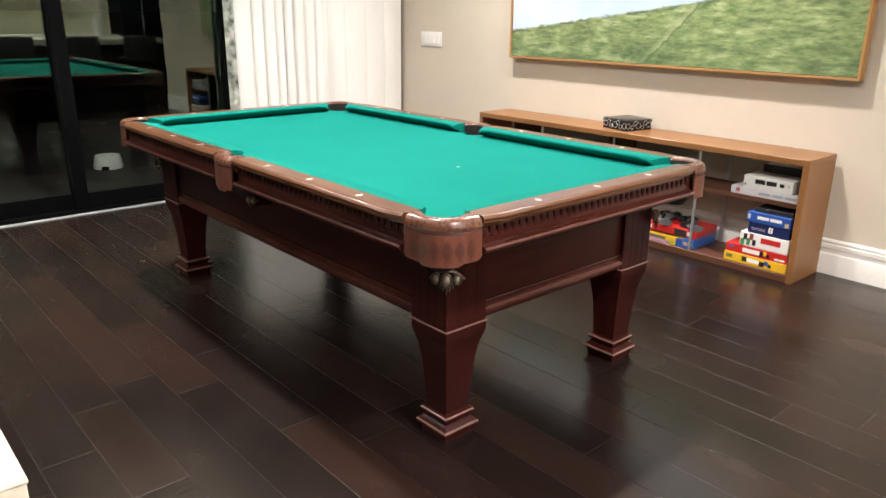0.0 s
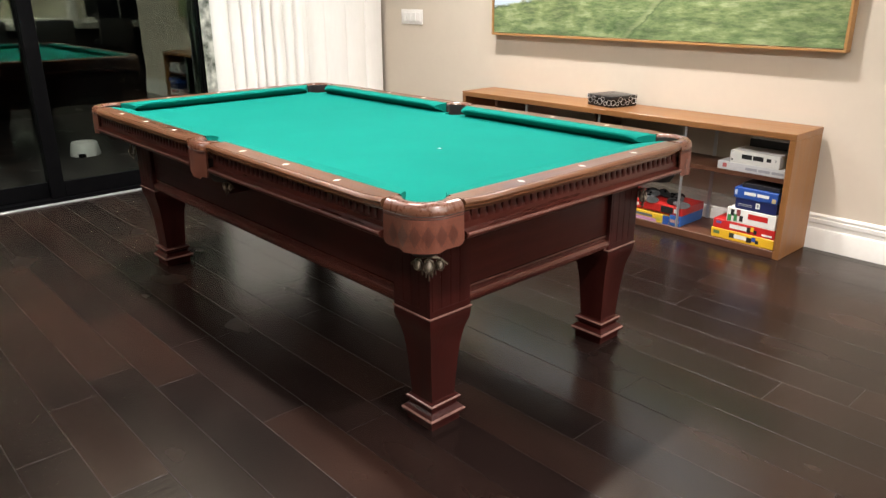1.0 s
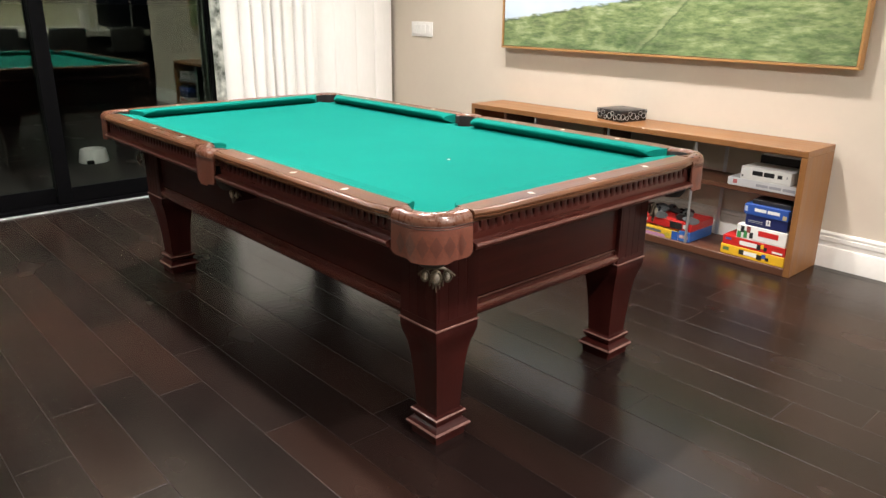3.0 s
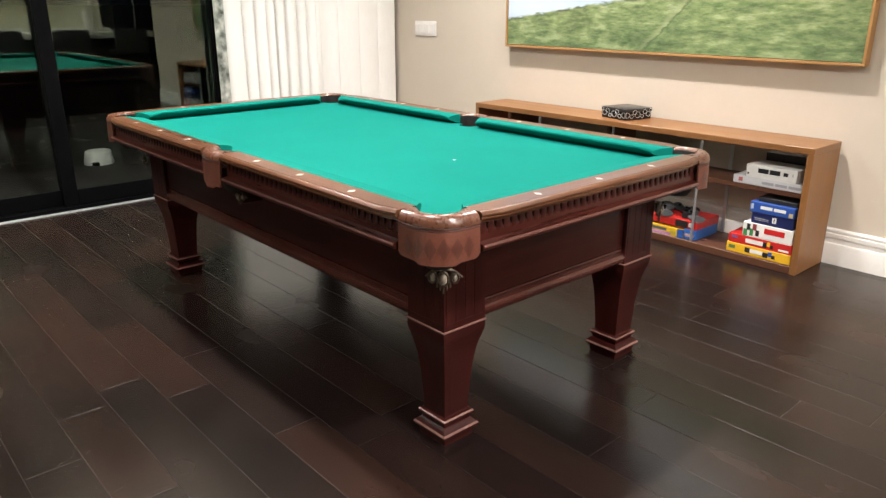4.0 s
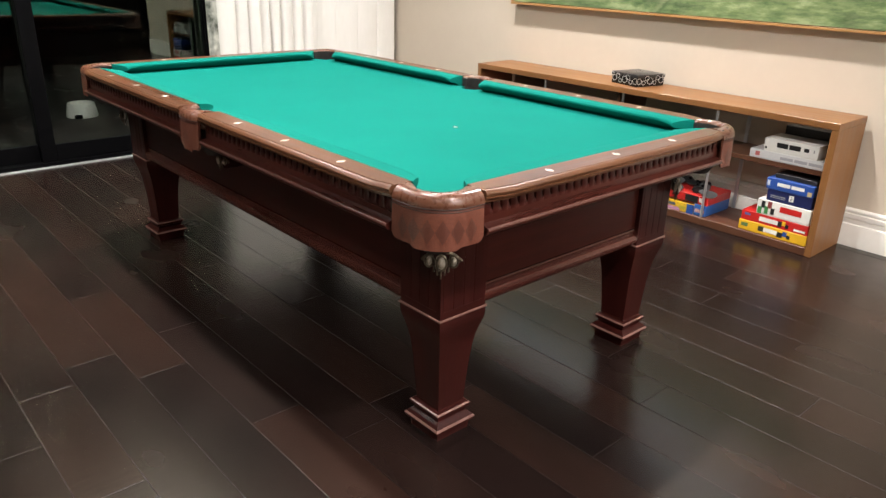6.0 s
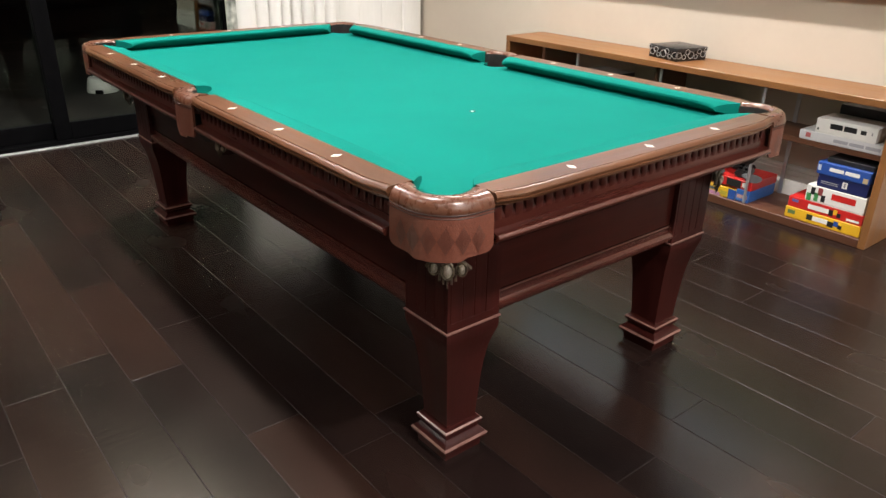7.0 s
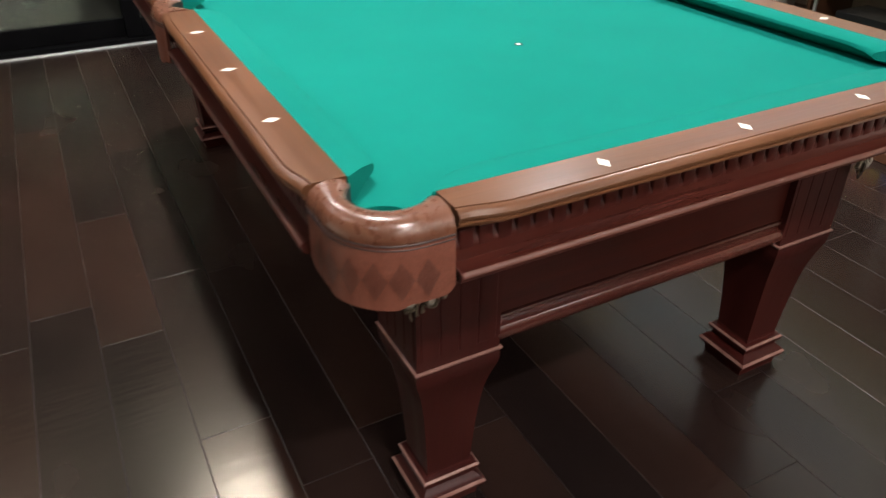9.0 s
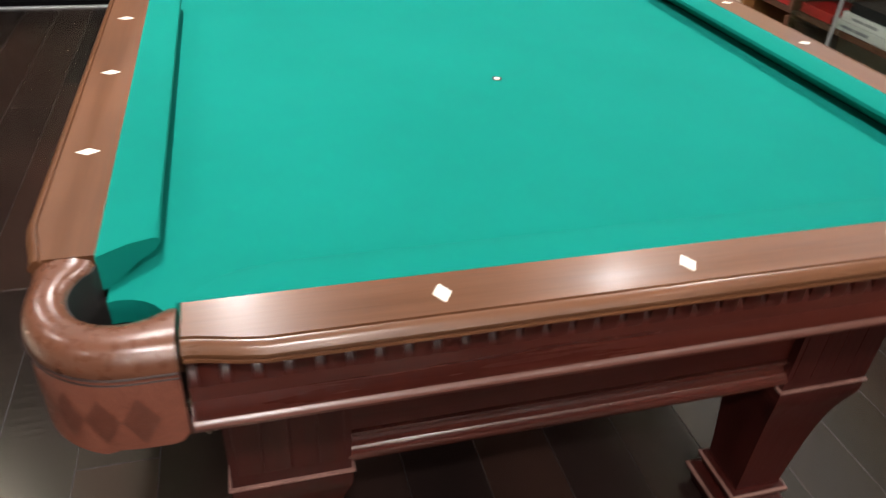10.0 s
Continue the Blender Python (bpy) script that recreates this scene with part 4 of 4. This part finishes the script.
# ---- cream ottoman ----
def ottoman():
    o = thing("ottoman", "cream upholstered ottoman with piped edges", "ottoman", (-2.035, -0.69, 0))
    hx, hy = 0.375, 0.45
    part("base", block(-hx + 0.01, hx - 0.01, -hy + 0.01, hy - 0.01, 0.06, 0.33, 0.02, 3), M_UPHOLSTERY, o)
    part("cushion", block(-hx, hx, -hy, hy, 0.335, 0.455, 0.030, 4), M_UPHOLSTERY, o)
    for z in (0.350, 0.438):
        q = hx - 0.004
        w = hy - 0.004
        part("piping", tube([(-q, -w, z), (q, -w, z), (q, w, z), (-q, w, z), (-q, -w, z)], 0.006, 6), M_UPHOLSTERY, o)
    for sx in (-1, 1):
        for sy in (-1, 1):
            part("leg", turned([(0.018, 0.0), (0.028, 0.062)], 12, (sx * (hx - 0.06), sy * (hy - 0.06))), M_CABINET, o)


ottoman()


# ---- kitchen behind the camera, seen in the glass ----
def kitchen():
    pen = thing("kitchen_island", "dark wooden kitchen island with a pale stone top", "kitchen island", (0, 0, 0))
    part("body", block(-3.0, 2.52, -4.40, -3.85, 0, 0.835, 0.004), M_CABINET, pen)
    for k in range(9):
        part("panel", block(-2.95 + 0.585 * k, -2.42 + 0.585 * k, -3.85, -3.838, 0.10, 0.82, 0.004), M_CABINET, pen)
    part("worktop", block(-3.05, 2.58, -4.45, -3.62, 0.835, 0.92, 0.006, 2), M_STONE, pen, "pale polished stone top")
    stool = thing("bar_stool", "black leather bar stool with a low back", "bar stool", (-1.94, -3.42, 0), 0, "stools at the island")
    part("seat", block(-0.21, 0.21, -0.20, 0.20, 0.60, 0.68, 0.025, 3), M_STOOL, stool)
    part("backrest", block(-0.23, 0.23, 0.17, 0.225, 0.62, 0.972, 0.02, 3), M_STOOL, stool)
    for sx in (-1, 1):
        for sy in (-1, 1):
            part("leg", tube([(sx * 0.18, sy * 0.17, 0.61), (sx * 0.20, sy * 0.19, 0.0)], 0.016, 8), M_BLACK, stool)
    part("foot_ring", tube([(-0.19, -0.18, 0.22), (0.19, -0.18, 0.22), (0.19, 0.18, 0.22), (-0.19, 0.18, 0.22), (-0.19, -0.18, 0.22)], 0.010, 6), M_BLACK, stool)
    for x in (-1.14, -0.34, 0.46, 1.27, 2.06):
        copy_thing(stool, pose(x, -3.42, 0))
    roll = thing("paper_towel_roll", "white paper towel roll standing on the island", "paper towel", (1.715, -3.92, 0.92))
    part("roll", turned([(0.06, 0.008), (0.06, 0.28), (0.02, 0.28), (0.02, 0.275)], 20), M_WHITE_PLASTIC, roll)
    part("stand", turned([(0.075, 0.0), (0.075, 0.008)], 20), M_STEEL, roll)
    fr = thing("picture_frame", "white framed board leaning on the island", "frame", (1.86, -4.05, 0.92))
    part("frame", block(-0.06, 0.06, -0.01, 0.01, 0.0, 0.62, 0.004), M_WHITE_PLASTIC, fr)
    part("panel", block(-0.035, 0.035, 0.0101, 0.014, 0.03, 0.59), M_TILE, fr)
    run = thing("kitchen_cabinet", "dark wooden base cabinets with a pale top along the wall", "cabinet")
    part("body", block(-3.6, 2.60, SOUTH, SOUTH + 0.58, 0, 0.88, 0.004), M_CABINET, run)
    part("worktop", block(-3.65, 2.62, SOUTH, SOUTH + 0.62, 0.88, 0.92, 0.004), M_STONE, run)
    structure("trim_backsplash", block(-3.65, 2.62, SOUTH + 0.001, SOUTH + 0.012, 0.925, 1.45), M_TILE, "pale glazed backsplash over the kitchen worktop")
    up = thing("wall_cabinet", "cream painted wall cabinets over the worktop", "cabinet")
    for k in range(8):
        part("door", block(-3.6 + 0.72 * k, -2.90 + 0.72 * k, SOUTH + 0.35, SOUTH + 0.37, 1.46, 2.3, 0.003), M_TRIM, up)
    part("body", block(-3.62, 2.16, SOUTH, SOUTH + 0.348, 1.455, 2.31, 0.003), M_TRIM, up)
    fridge = thing("refrigerator", "dark steel refrigerator standing by the wall", "refrigerator", (3.08, SOUTH, 0.0))
    part("body", block(-0.40, 0.40, 0.02, 0.66, 0.0, 1.85, 0.01, 2), M_BLACK, fridge)
    part("handle", tube([(-0.05, 0.664, 0.9), (-0.05, 0.70, 0.94), (-0.05, 0.70, 1.56), (-0.05, 0.664, 1.6)], 0.012, 8), M_STEEL, fridge)


kitchen()


# ---- recessed ceiling lamps ----
M_LAMP = glowing("lamp_glow", LAMP_COLOUR, 40.0)
for x, y, watts in DOWNLIGHTS:
    d = thing("ceiling_light", "white recessed ceiling downlight, switched on", "ceiling light", (x, y, CEILING), 0, "recessed ceiling lights")
    part("trim_ring", turned([(0.062, -0.002), (0.062, -0.006), (0.085, -0.006), (0.088, 0.0)], 24), M_TRIM, d)
    part("diffuser", turned([(0.060, -0.0015), (0.060, -0.003)], 24), M_LAMP, d)
    lamp = bpy.data.lights.new("downlight", "AREA")
    lamp.shape, lamp.size, lamp.energy, lamp.color, lamp.spread = "DISK", 0.12, watts, LAMP_COLOUR, radians(140)
    l = new("downlight", lamp)
    l.matrix_basis = pose(x, y, CEILING - 0.010)


# ---- floor planks ----
def planks():
    base = structure("floor", block(WEST - 0.15, FAR_EAST + 0.15, SOUTH - 0.15, NORTH + 0.005, -0.06, -0.010), M_GAP, "hand-scraped dark espresso wooden plank floor")
    rng = random.Random(11)
    w, gap = 0.164, 0.00022
    known = {-7: [-0.700, -0.11], -8: [-0.38], 0: [-1.394], -4: [-0.652], 1: [-2.05], -1: [-1.9]}
    far = bmesh.new()
    near = []
    for k in range(-27, 27):
        x0, x1 = max(-0.209 + w * k, WEST), min(-0.209 + w * (k + 1), EAST + 0.14 if k < 15 else FAR_EAST)
        if x1 - x0 < 0.01:
            continue
        end = NORTH - 0.004 if k < 15 else CORNER
        cuts = list(known.get(k, [rng.uniform(-1.4, 0.2)])) if k < 15 else [CORNER - rng.uniform(0.5, 1.2)]
        while cuts[-1] < end - 0.4:
            cuts.append(cuts[-1] + rng.uniform(0.7, 1.75))
        cuts[-1] = end
        while cuts[0] > SOUTH + 0.4:
            cuts.insert(0, cuts[0] - rng.uniform(0.7, 1.75))
        cuts[0] = SOUTH
        for a, b in zip(cuts, cuts[1:]):
            if -2.4 < x0 and b > -2.9:
                near.append((x0, x1, a, b))
            else:
                block(x0 + gap, x1 - gap, a + gap, b - gap, -0.012, 0.0, bm=far)
    part("plank_field", far, M_FLOOR, base)["kind"] = "stuff"
    for x0, x1, a, b in near:
        cx, cy = (x0 + x1) / 2, (a + b) / 2
        hx, hy, e, top = (x1 - x0) / 2 - gap, (b - a) / 2 - gap, 0.0010, rng.uniform(-0.0004, 0.0002)
        v = [(sx * (hx - i), sy * (hy - i), z) for i, z in ((0, -0.012), (0, top - 0.00035), (e, top)) for sx, sy in ((-1, -1), (1, -1), (1, 1), (-1, 1))]
        faces = [(r * 4 + i, r * 4 + (i + 1) % 4, r * 4 + 4 + (i + 1) % 4, r * 4 + 4 + i) for r in (0, 1) for i in range(4)] + [(8, 9, 10, 11)]
        me = bpy.data.meshes.new("plank")
        me.from_pydata(v, [], faces)
        me.materials.append(M_FLOOR)
        me.materials.append(M_EDGE)
        for side in me.polygons[4:8]:
            side.material_index = 1
        ob = part("plank", me, None, base)
        ob.location = (cx, cy, 0)


planks()
